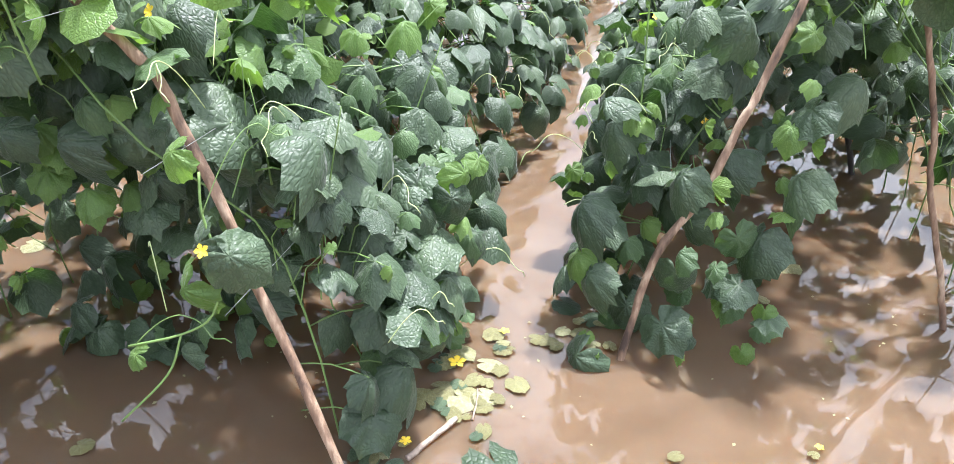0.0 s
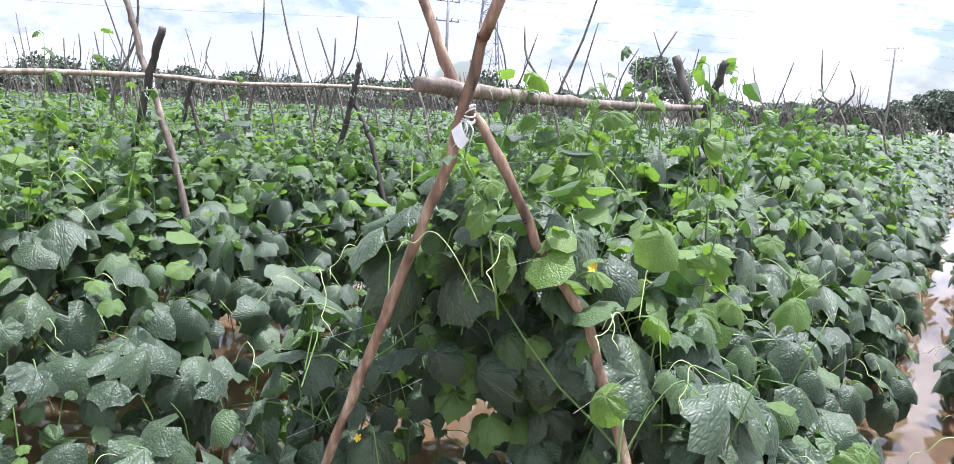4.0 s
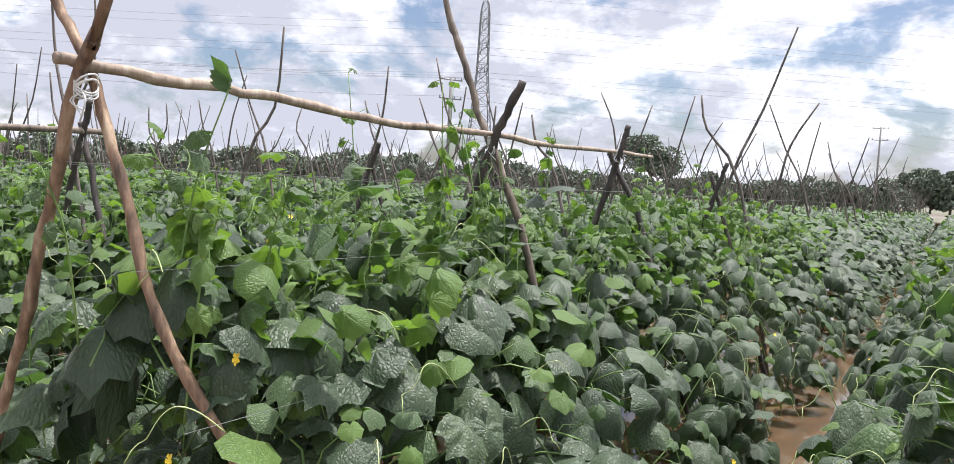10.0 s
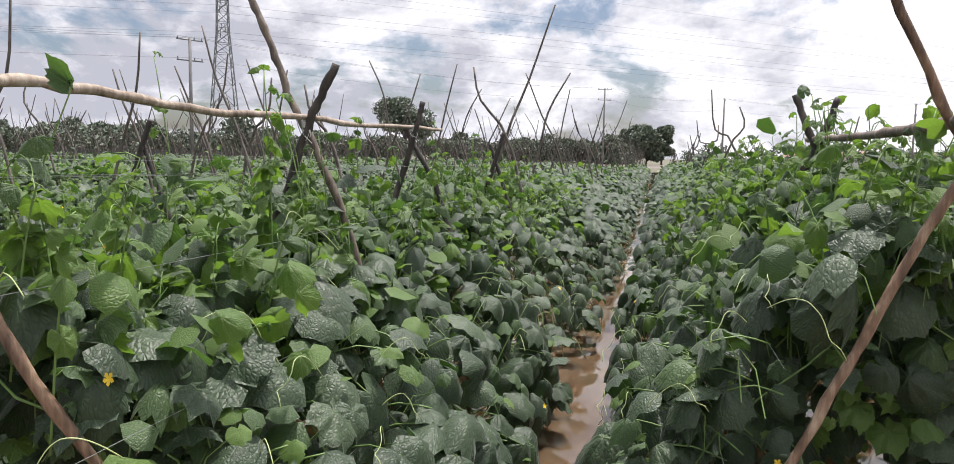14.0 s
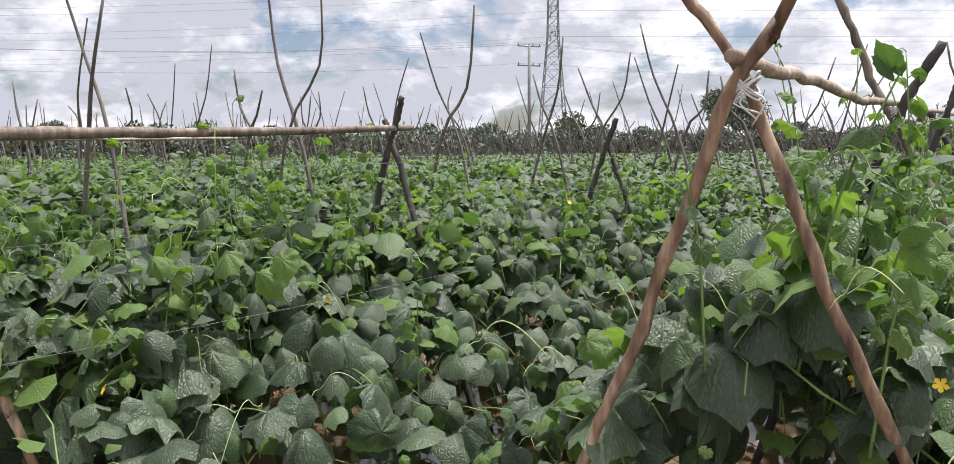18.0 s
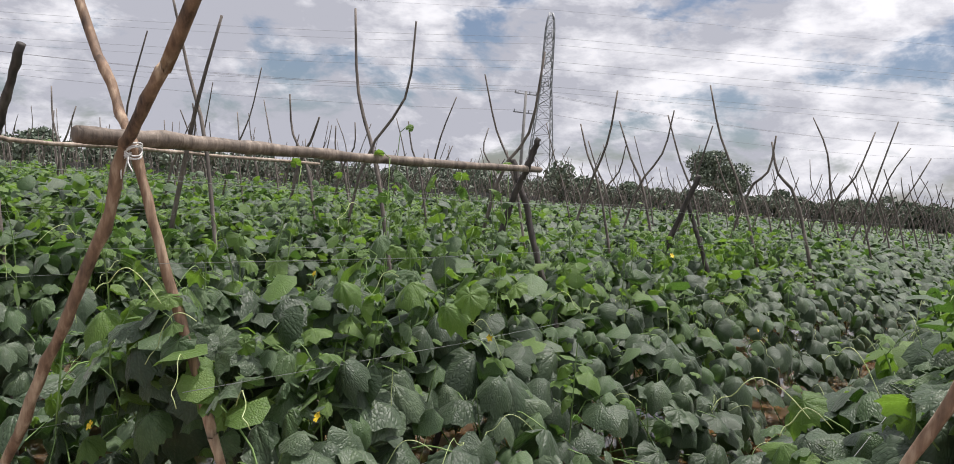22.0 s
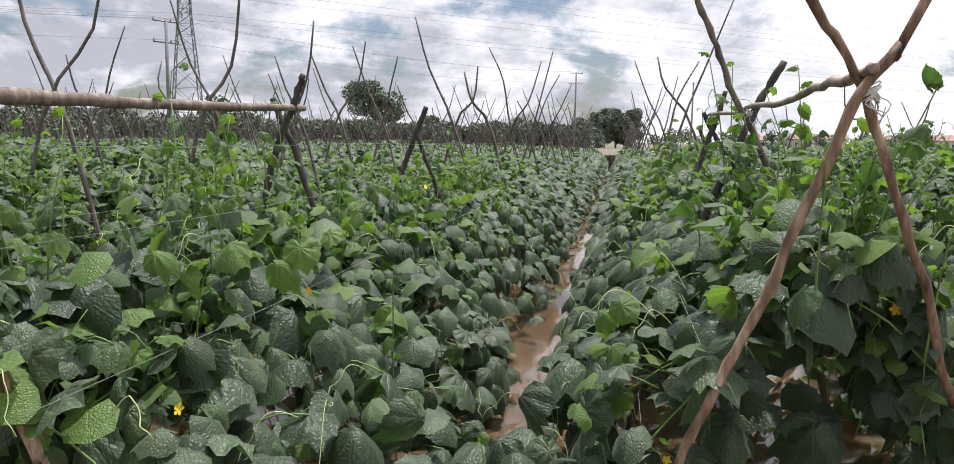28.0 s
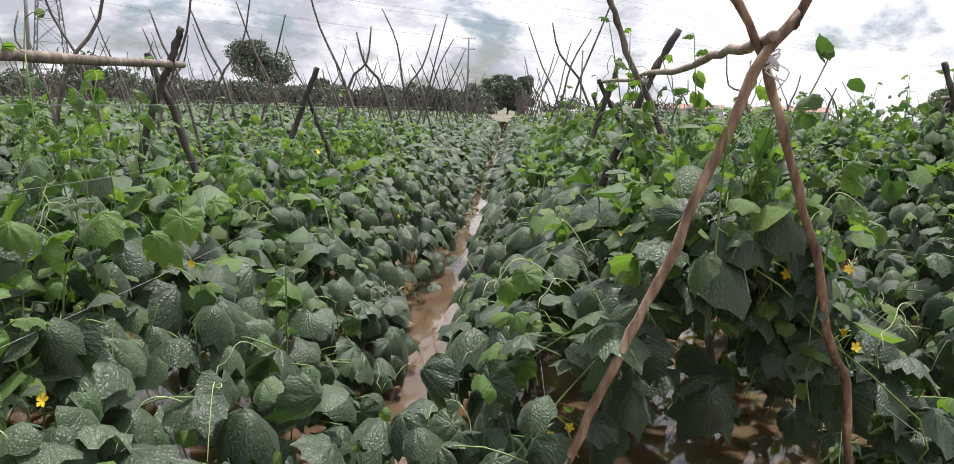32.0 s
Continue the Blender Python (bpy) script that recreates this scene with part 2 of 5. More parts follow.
def wood_material(name, dark, light, pale, streak=30.0):
    m, n, l, b = material(name, 0.72)
    v = n.new("ShaderNodeTexCoord").outputs["Object"]
    squeeze = n.new("ShaderNodeMapping")
    squeeze.inputs["Scale"].default_value = (streak, streak, streak * 0.12)
    l.new(v, squeeze.inputs[0])
    fibre, patch = noise_node(n, l, 1.0, 6.0, 0.6, squeeze.outputs[0]), noise_node(n, l, 5.0, 4.0, 0.6, v)
    r = ramp(n, (0.36, dark), (0.51, light), (0.66, pale))
    l.new(math_node(n, l, "ADD", math_node(n, l, "MULTIPLY", fibre, 0.55), math_node(n, l, "MULTIPLY", patch, 0.45)), r.inputs[0])
    l.new(r.outputs[0], b.inputs["Base Color"])
    bumped(n, l, b, math_node(n, l, "ADD", fibre, patch), 0.8, 0.008)
    return m


pole_brown = wood_material("reddish_brown_pole", (0.052, 0.032, 0.022), (0.225, 0.142, 0.090), (0.52, 0.40, 0.28), 42.0)
pole_pale = wood_material("pale_peeled_pole", (0.12, 0.09, 0.07), (0.30, 0.235, 0.18), (0.50, 0.43, 0.35), 42.0)
pole_worn = wood_material("weathered_grey_brown_pole", (0.055, 0.043, 0.035), (0.165, 0.130, 0.102), (0.35, 0.29, 0.235), 42.0)
pole_dark = wood_material("weathered_dark_stake", (0.018, 0.016, 0.014), (0.055, 0.045, 0.040), (0.13, 0.11, 0.095))
pole_grey = wood_material("grey_thin_stake", (0.05, 0.042, 0.036), (0.12, 0.10, 0.085), (0.22, 0.19, 0.165))
string_white = plain("nylon_string", ((0.3, (0.26, 0.28, 0.26)), (0.7, (0.40, 0.42, 0.40))), 30.0, 0.4)
bark = plain("tree_bark", ((0.3, (0.05, 0.04, 0.03)), (0.7, (0.12, 0.10, 0.08))), 8.0, 0.9)
steel = plain("galvanised_steel", ((0.3, (0.16, 0.17, 0.18)), (0.7, (0.25, 0.26, 0.27))), 3.0, 0.5, 0.1, metal=0.6)
concrete = plain("grey_concrete", ((0.3, (0.16, 0.16, 0.155)), (0.7, (0.26, 0.255, 0.25))), 4.0, 0.85)
cable_dark = plain("dark_cable", ((0.3, (0.10, 0.10, 0.11)), (0.7, (0.16, 0.16, 0.17))), 1.0, 0.5)
net_black = plain("black_shade_net", ((0.3, (0.02, 0.022, 0.022)), (0.7, (0.05, 0.053, 0.05))), 20.0, 0.8)
roof_red = plain("red_roof", ((0.3, (0.22, 0.12, 0.10)), (0.7, (0.30, 0.17, 0.14))), 3.0, 0.7)
wall_pale = plain("pale_wall", ((0.3, (0.55, 0.54, 0.51)), (0.7, (0.68, 0.67, 0.64))), 1.0, 0.8)


def far_leaf(name, low, high):
    m, n, l, b = material(name, 0.6)
    r = ramp(n, (0.0, low), (1.0, high))
    l.new(n.new("ShaderNodeNewGeometry").outputs["Random Per Island"], r.inputs[0])
    l.new(r.outputs[0], b.inputs["Base Color"])
    return m


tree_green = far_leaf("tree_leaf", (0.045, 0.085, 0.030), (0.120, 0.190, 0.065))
# Distant crowns: the haze of the air is put into a paler, greyer green.
tree_hazed = far_leaf("hazed_tree_leaf", (0.070, 0.098, 0.066), (0.140, 0.175, 0.120))

mud = plain("weedy_wet_mud", ((0.3, (0.060, 0.070, 0.032)), (0.7, (0.135, 0.115, 0.060))), 2.5, 0.6, 0.5, 0.03, local=False)


def water_material():
    """Muddy water: a mirror over a cloudy body that scatters the light sideways."""
    m, n, l, b = material("muddy_water", 0.015)
    v = n.new("ShaderNodeNewGeometry").outputs["Position"]
    big, small = noise_node(n, l, 0.7, 4.0, vector=v), noise_node(n, l, 5.0, 5.0, vector=v)
    r = ramp(n, (0.30, (0.104, 0.068, 0.041)), (0.70, (0.150, 0.103, 0.065)))
    l.new(math_node(n, l, "ADD", math_node(n, l, "MULTIPLY", big, 0.7), math_node(n, l, "MULTIPLY", small, 0.3)), r.inputs[0])
    l.new(r.outputs[0], b.inputs["Base Color"])
    b.inputs["IOR"].default_value = 1.52
    b.inputs["Subsurface Weight"].default_value = 1.0
    b.inputs["Subsurface Scale"].default_value = 0.16
    b.inputs["Subsurface Radius"].default_value = (1.0, 0.7, 0.45)
    bumped(n, l, b, noise_node(n, l, 6.0, 2.0, vector=v), 0.05, 0.01)
    return m


water_brown = water_material()
water_rippled = plain("wind_rippled_water", ((0.3, (0.16, 0.13, 0.10)), (0.7, (0.22, 0.18, 0.14))), 0.6, 0.30, 1.0, 0.05, local=False)

# ---- mesh helpers ----


def mesh_of(name, verts, faces, mats, index=None, uvs=None, smooth=True):
    """A mesh from arrays; faces is one array (n, k) or a list of them, index a material slot for each face, uvs a pair for each vertex."""
    me = bpy.data.meshes.new(name)
    groups = [np.asarray(f, np.int32) for f in (faces if isinstance(faces, list) else [faces]) if len(f)]
    verts = np.asarray(verts, np.float32)
    loops = np.concatenate([g.ravel() for g in groups])
    sizes = np.concatenate([np.full(len(g), g.shape[1], np.int32) for g in groups])
    me.vertices.add(len(verts))
    me.vertices.foreach_set("co", verts.ravel())
    me.loops.add(len(loops))
    me.loops.foreach_set("vertex_index", loops)
    me.polygons.add(len(sizes))
    me.polygons.foreach_set("loop_start", np.concatenate([[0], np.cumsum(sizes)[:-1]]).astype(np.int32))
    me.polygons.foreach_set("loop_total", sizes)
    me.polygons.foreach_set("use_smooth", np.full(len(sizes), smooth, bool))
    if index is not None:
        me.polygons.foreach_set("material_index", np.asarray(index, np.int32))
    for m in mats if isinstance(mats, (list, tuple)) else [mats]:
        me.materials.append(m)
    if uvs is not None:
        layer = me.uv_layers.new(name="leaf")
        layer.data.foreach_set("uv", np.asarray(uvs, np.float32)[loops].ravel())
    me.update(calc_edges=True)
    return me


def part(name, data, parent=None, label="", at=None):
    """Links a mesh as one object, under a thing or a part."""
    ob = new(name, data)
    if parent is not None:
        ob.parent = parent
    if at is not None:
        ob.matrix_basis = at
    return tagged(ob, label)


def thing(name, at, label, category, group="", kind=""):
    ob = new(name)
    ob.empty_display_size = 0.1
    ob.location = at
    return tagged(ob, label, category, group, kind)


def joined(pieces):
    """Arrays (verts, faces) joined into one pair of arrays; faces all of one size."""
    vs, fs, n = [], [], 0
    for v, f in pieces:
        vs.append(np.asarray(v, float))
        fs.append(np.asarray(f) + n)
        n += len(v)
    return np.concatenate(vs), np.concatenate(fs)


def spline(points, n):
    """A smooth line through the points, as n + 1 places."""
    p = np.asarray(points, float)
    if len(p) == 2:
        return p[0] + np.linspace(0, 1, n + 1)[:, None] * (p[1] - p[0])
    e = np.vstack([2 * p[0] - p[1], p, 2 * p[-1] - p[-2]])
    out = []
    for u in np.linspace(0, len(p) - 1 - 1e-9, n + 1):
        i, f = int(u), u - int(u)
        a, b, c, d = e[i : i + 4]
        out.append(0.5 * (2 * b + (c - a) * f + (2 * a - 5 * b + 4 * c - d) * f * f + (3 * b - 3 * c + d - a) * f**3))
    return np.array(out)


def tube(line, radii, sides=8, rough=0.0, rng=None):
    """A closed tube along a line, as verts and quads."""
    line = np.asarray(line, float)
    n = len(line)
    radii = np.broadcast_to(radii, n)
    way = np.gradient(line, axis=0)
    way /= np.linalg.norm(way, axis=1)[:, None] + 1e-9
    ref = np.array([1.0, 0, 0]) if abs(way.mean(0)[0]) < 0.8 else np.array([0, 1.0, 0])
    a = np.cross(way, ref)
    a /= np.linalg.norm(a, axis=1)[:, None]
    b = np.cross(way, a)
    turn = np.linspace(0, 2 * np.pi, sides, endpoint=False)
    r = radii[:, None] * (1 + (rng.uniform(-rough, rough, (n, sides)) if rng is not None and rough else 0))
    ring = line[:, None] + r[..., None] * (np.cos(turn)[None, :, None] * a[:, None] + np.sin(turn)[None, :, None] * b[:, None])
    verts = np.vstack([ring.reshape(-1, 3), line[:1], line[-1:]])
    i, j = np.meshgrid(np.arange(n - 1), np.arange(sides), indexing="ij")
    k = (j + 1) % sides
    quads = np.stack([i * sides + j, i * sides + k, (i + 1) * sides + k, (i + 1) * sides + j], -1).reshape(-1, 4)
    j = np.arange(sides)
    k = (j + 1) % sides
    m = n * sides
    low = np.stack([np.full(sides, m), k, j, np.full(sides, m)], 1)
    low[:, 3] = low[:, 0]
    caps = np.concatenate([np.stack([np.full(sides, m), k, j], 1), np.stack([np.full(sides, m + 1), (n - 1) * sides + j, (n - 1) * sides + k], 1)])
    return verts, quads, caps


def pole_mesh(name, points, r0, r1, mat, rng, joint=0.24, n=22, sides=9, wobble=0.006):
    """A natural pole: bends, knots, a rough round section."""
    line = spline(points, n)
    line[1:-1] += rng.normal(0, wobble, (n - 1, 3))
    along = np.linspace(0, 1, n + 1)
    radii = (r0 + (r1 - r0) * along) * (1 + rng.uniform(-0.07, 0.07, n + 1))
    length = np.linalg.norm(np.diff(line, axis=0), axis=1).sum()
    for at in np.arange(rng.uniform(0.05, joint), length, joint):
        radii[int(round(at / length * n))] *= 1.16
    v, q, c = tube(line, radii, sides, 0.07, rng)
    return mesh_of(name, v, [q, c], mat)


def tube_mesh(name, lines, mat, sides=5):
    """Several thin tubes (line, radii) in one mesh."""
    vs, qs, cs, n = [], [], [], 0
    for line, radii in lines:
        v, q, c = tube(line, radii, sides)
        vs.append(v), qs.append(q + n), cs.append(c + n)
        n += len(v)
    return mesh_of(name, np.concatenate(vs), [np.concatenate(qs), np.concatenate(cs)], mat)


# ---- leaf shapes ----
LOBES = np.array([(0, 0.72), (11, 0.645), (22.5, 0.592), (36, 0.60), (45, 0.615), (56, 0.585), (67.5, 0.56), (80, 0.565), (90, 0.575), (101, 0.55), (112.5, 0.53), (135, 0.50), (157.5, 0.43), (170, 0.30), (180, 0.10)])


def outline(count, rng, teeth=0.0):
    a = np.linspace(0, 360, count, endpoint=False)
    r = np.interp(np.minimum(a, 360 - a), LOBES[:, 0], LOBES[:, 1]) * (1 + rng.uniform(-0.05, 0.05, count))
    r[1::2] *= 1 - teeth
    return np.radians(a), r


def leaf_shape(rng, count, rings, droop, fold, curl, teeth=0.0):
    """A lobed leaf, 1 wide: the stalk meets it at the origin, its tip points to +y, its upper face to +z. Returns verts, faces and uvs."""
    a, r = outline(count, rng, teeth)
    pts = [np.zeros((1, 2))]
    for k in range(1, rings + 1):
        pts.append(np.stack([np.sin(a), np.cos(a)], 1) * (r * k / rings)[:, None])
    xy = np.concatenate(pts)
    d = np.hypot(*xy.T)
    ang = np.arctan2(xy[:, 0], xy[:, 1])
    bend = rng.uniform(0.75, 1.25, 3)
    z = -droop * (bend[0] * np.maximum(xy[:, 1], 0) ** 2 + 0.35 * bend[1] * np.minimum(xy[:, 1], 0) ** 2 + 0.75 * bend[2] * xy[:, 0] ** 2)
    z += -fold * np.abs(xy[:, 0]) - curl * d * np.cos(ang * 8) * 0.5
    ph = rng.uniform(0, 6.28, 4)
    z += 0.035 * (np.sin(xy[:, 0] * 9 + ph[0]) * np.sin(xy[:, 1] * 8 + ph[1]) + 0.6 * np.sin(xy[:, 0] * 17 + ph[2]) * np.sin(xy[:, 1] * 15 + ph[3])) * (d > 0.05)
    z += 0.05 * np.sin(ang * rng.integers(5, 9) + ph[0]) * np.clip((d - 0.25) / 0.35, 0, 1)
    z += rng.normal(0, 0.012, len(xy)) * (d > 0.1)
    v = np.column_stack([xy, z])
    j = np.arange(count)
    k = (j + 1) % count
    tris = np.stack([np.zeros(count, int), 1 + k, 1 + j], 1)
    quads = []
    for ring in range(1, rings):
        o, p = 1 + (ring - 1) * count, 1 + ring * count
        quads.append(np.stack([o + j, o + k, p + k, p + j], 1))
    quads = np.concatenate(quads) if quads else np.zeros((0, 4), int)
    return v, tris, quads, xy * 0.9 + (0.5, 0.4)


shape_rng = np.random.default_rng(7)
NEAR_SHAPES = [leaf_shape(shape_rng, 16, 3, dr, fo, 0.10) for dr, fo in ((1.7, 0.25), (2.1, 0.30), (1.3, 0.2), (1.5, 0.5), (1.1, 0.4), (2.2, 0.25), (0.6, 0.15), (0.4, 0.35))]
MID_SHAPES = [leaf_shape(shape_rng, 8, 1, dr, fo, 0.06) for dr, fo in ((0.9, 0.25), (1.3, 0.45), (0.6, 0.2), (0.9, 0.6), (0.2, 0.15), (0.1, 0.4))]
FAR_SHAPES = [leaf_shape(shape_rng, 5, 1, dr, fo, 0.05) for dr, fo in ((0.9, 0.15), (1.3, 0.25))]
SINGLE_SHAPES = [leaf_shape(shape_rng, 32, 5, dr, fo, 0.14, 0.05) for dr, fo in ((1.7, 0.25), (2.1, 0.30), (1.4, 0.18), (1.6, 0.5), (1.2, 0.4), (2.2, 0.20), (0.7, 0.15), (0.45, 0.35))]


def single_meshes(name, mat):
    return [mesh_of(name, v, [t, q], mat, uvs=uv) for v, t, q, uv in SINGLE_SHAPES]


OLD_MESH, YOUNG_MESH, MIDDLE_MESH, DEAD_MESH = single_meshes("leaf_blade", leaf_old_one), single_meshes("leaf_blade", leaf_young_one), single_meshes("leaf_blade", leaf_middle_one), single_meshes("leaf_blade", leaf_dead)


def frames_for(normal, tip):
    """Turns whose columns are x, y (towards the tip) and z (the normal)."""
    z = normal / np.linalg.norm(normal, axis=1)[:, None]
    y = tip - (tip * z).sum(1)[:, None] * z
    y /= np.linalg.norm(y, axis=1)[:, None] + 1e-9
    return np.stack([np.cross(y, z), y, z], -1)


def foliage_mesh(name, where, turns, sizes, young, shapes, mats, rng):
    """All leaves of one stretch in one mesh."""
    vs, ts, qs, us, it, iq, n = [], [], [], [], [], [], 0
    pick = rng.integers(0, len(shapes), len(where))
    pick = np.where((young == 1) & (rng.random(len(where)) < 0.75), len(shapes) - 1 - pick % 2, pick)
    for s, (v, t, q, uv) in enumerate(shapes):
        who = np.flatnonzero(pick == s)
        if not len(who):
            continue
        out = np.einsum("nij,vj->nvi", turns[who], v) * sizes[who, None, None] + where[who, None]
        base = n + np.arange(len(who))[:, None, None] * len(v)
        vs.append(out.reshape(-1, 3))
        us.append(np.tile(uv, (len(who), 1)))
        ts.append((t[None] + base).reshape(-1, 3)), it.append(np.repeat(young[who], len(t)))
        if len(q):
            qs.append((q[None] + base).reshape(-1, 4)), iq.append(np.repeat(young[who], len(q)))
        n += len(who) * len(v)
    faces, index = [np.concatenate(ts)], [np.concatenate(it)]
    if qs:
        faces.append(np.concatenate(qs)), index.append(np.concatenate(iq))
    return mesh_of(name, np.concatenate(vs), faces, mats, index=np.concatenate(index), uvs=np.concatenate(us))


# ---- the plan ----
# Each row of the crop: the line of its trellis, and where it begins.
ROWS_AT = {"a": (3.80, 2.0), "b": (1.96, 0.98), "c": (0.0, 0.0), "d": (-1.93, -0.78), "e": (-3.92, -1.85)}
ROW_END = 66.0
LEFT = [(-3.92 - 1.95 * k, -1.85 - 0.85 * k if k < 9 else -8.5) for k in range(1, 22)]
RIGHT = [(3.80 + 1.9 * k, 2.1 + 0.9 * k) for k in range(1, 7)]

ground = part("ground", mesh_of("ground", [(-2500, -2500, -0.12), (2500, -2500, -0.12), (2500, 2500, -0.12), (-2500, 2500, -0.12)], np.array([(0, 1, 2, 3)]), mud))
tagged(ground, "flat wet brown mud with low weeds reaching the horizon", "ground", kind="structure")


def grid(x0, x1, y0, y1, nx, ny, z):
    x, y = np.meshgrid(np.linspace(x0, x1, nx + 1), np.linspace(y0, y1, ny + 1))
    v = np.stack([x.ravel(), y.ravel(), np.full(x.size, z)], 1)
    i, j = np.meshgrid(np.arange(nx), np.arange(ny))
    a = (j * (nx + 1) + i).ravel()
    return v, np.stack([a, a + 1, a + nx + 2, a + nx + 1], 1)


water = part("water", mesh_of("water", *grid(-80, 40, -25, 148, 12, 18, 0.0), water_brown))
tagged(water, "brown muddy flood water standing between the crop rows", "water", kind="structure")


pond = part("water_pond", mesh_of("water_pond", *grid(-70, 60, 92, 166, 12, 8, 0.02), water_rippled))
tagged(pond, "wind-rippled open flood water beyond the field", "water", kind="structure")
bund = part("bund", mesh_of("bund", [(-75, 86, -0.1), (60, 86, -0.1), (60, 88, 0.22), (-75, 88, 0.22), (60, 91.5, 0.22), (-75, 91.5, 0.22), (60, 92.5, -0.1), (-75, 92.5, -0.1)], np.array([(0, 1, 2, 3), (3, 2, 4, 5), (5, 4, 6, 7)]), mud))
tagged(bund, "low weedy earth bank at the end of the field", "ground", kind="structure")

GAPS = sorted([x for x, _ in [*ROWS_AT.values(), *LEFT, *RIGHT]])


def reach(xc, side):
    """How far the hedge spreads to one side at its foot: to the edge of the channel."""
    other = [abs(x - xc) for x in GAPS if (x - xc) * side > 0.1]
    return (min(other) if other else 1.8) / 2 - 0.09


def half_width(z, foot):
    return np.interp(z, (0.0, 0.3, 0.7, 1.0, 1.2, 1.36), (0.97, 0.97, 0.80, 0.47, 0.22, 0.05)) * foot


TOPS = {3.80: 1.02, 1.96: 0.98, 0.0: 0.87, -1.93: 0.77, -3.92: 0.77}


# How far back the foot of the right-hand leg stands at the row end.
LEANS = {0.0: 0.34, -1.93: 0.36, 1.96: 0.36}


# How far the plants stand back from the row end on the right.
DEEP = {3.80: 1.1}


def sway(xc, y):
    return 0.05 * np.sin(y * 1.9 + xc * 3.1) + 0.04 * np.sin(y * 4.7 + xc) + 0.03 * np.sin(y * 9.1 + 2 * xc)


def scatter(xc, y0, ya, yb, count, rng, inside=0.0, top_only=False):
    """Places, normals, tip directions and ages of leaves that drape over an A-shaped hedge."""
    y = rng.uniform(ya, yb, count)
    side = np.where(rng.random(count) < 0.5, -1.0, 1.0)
    foot = np.where(side > 0, reach(xc, 1), reach(xc, -1))
    u = rng.random(count)
    z = 0.11 + 1.18 * (u**0.72 if not top_only else 0.5 + 0.5 * u)
    z = np.clip(z + sway(xc + side, y) * 0.9 * np.clip(z, 0, 1), 0.04, 1.42)
    depth = rng.exponential(0.12, count)
    depth = np.where((rng.random(count) < inside) & (z > 0.5), rng.uniform(0, 0.45, count), depth)
    w = np.maximum(half_width(z, foot) + 0.8 * sway(xc + 2 * side, y) - depth, 0.0)
    thin = np.interp(y, (0, 18, 66), (1.0, 0.98, 0.76))
    x = xc + side * w * thin
    z = z * TOPS.get(xc, 0.87) * thin
    # The end of the row: open between the legs of its frame, leaves only outside them and low.
    leg = 0.45 * (1 - np.minimum(z, 1.4) / 1.4)
    ends = (y < y0 + 0.07) & ~((w > leg + 0.14) & (z < 0.62))
    y = np.where(ends, y0 + 0.07 + rng.random(count) * 0.4, y)
    cave = (w < leg + 0.05) & (z < 0.42) & (y < y0 + 0.4)
    y = np.where(cave, y + 0.3 + rng.random(count) * 0.3, y)
    back = LEANS.get(xc, 0.0) * np.clip(1 - z / 1.3, 0, 1)
    y = np.where((side > 0) & (w < leg + 0.26) & (y < y0 + back + 0.05), y + back + 0.05, y)
    outer = (side > 0) & (y < y0 + 0.28) & (z < 1.0) & (xc in LEANS)
    y = np.where(outer, y + 0.28, y)
    hollow = (y < y0 + DEEP.get(xc, 0.0)) & (w < leg + 0.3) & (side > 0) & (z < 1.15)
    y = np.where(hollow, y + DEEP.get(xc, 0.0), y)
    slope = np.clip((z - 0.35) / 0.9, 0, 1)
    normal = np.stack([side * (0.42 - 0.26 * slope), np.full(count, -0.12), 0.95 + 0.40 * slope], 1) + rng.normal(0, 0.28, (count, 3))
    tip = np.stack([side * 0.55, np.full(count, -0.25), np.full(count, -0.75)], 1) + rng.normal(0, 0.42, (count, 3))
    age = rng.random(count)
    fresh = np.interp(z, (0.2, 0.7, 0.95, 1.15), (0.05, 0.14, 0.26, 0.40))
    half = np.interp(z, (0.2, 0.7, 0.95, 1.15), (0.12, 0.18, 0.28, 0.36))
    young = np.where(age < fresh, 1, np.where(age < fresh + half, 2, 0))
    young = np.where((young == 1) & (y > 9) & (rng.random(count) < 0.5), 2, young)
    high = (z > 0.95) & (young == 1)
    normal[high] += rng.normal(0, 0.6, (high.sum(), 3))
    return np.stack([x, y, z], 1), frames_for(normal, tip), young


def sizes_for(young, rng, low=0.09, high=0.17):
    s = low + (high - low) * rng.random(len(young)) ** 0.8
    return np.where(young == 1, s * rng.uniform(0.22, 0.65, len(young)), np.where(young == 2, s * rng.uniform(0.35, 0.85, len(young)), s))

# ---- the crop rows ----
crop_rng = np.random.default_rng(11)
OVERLAP = [leaf_old, leaf_young, leaf_middle]


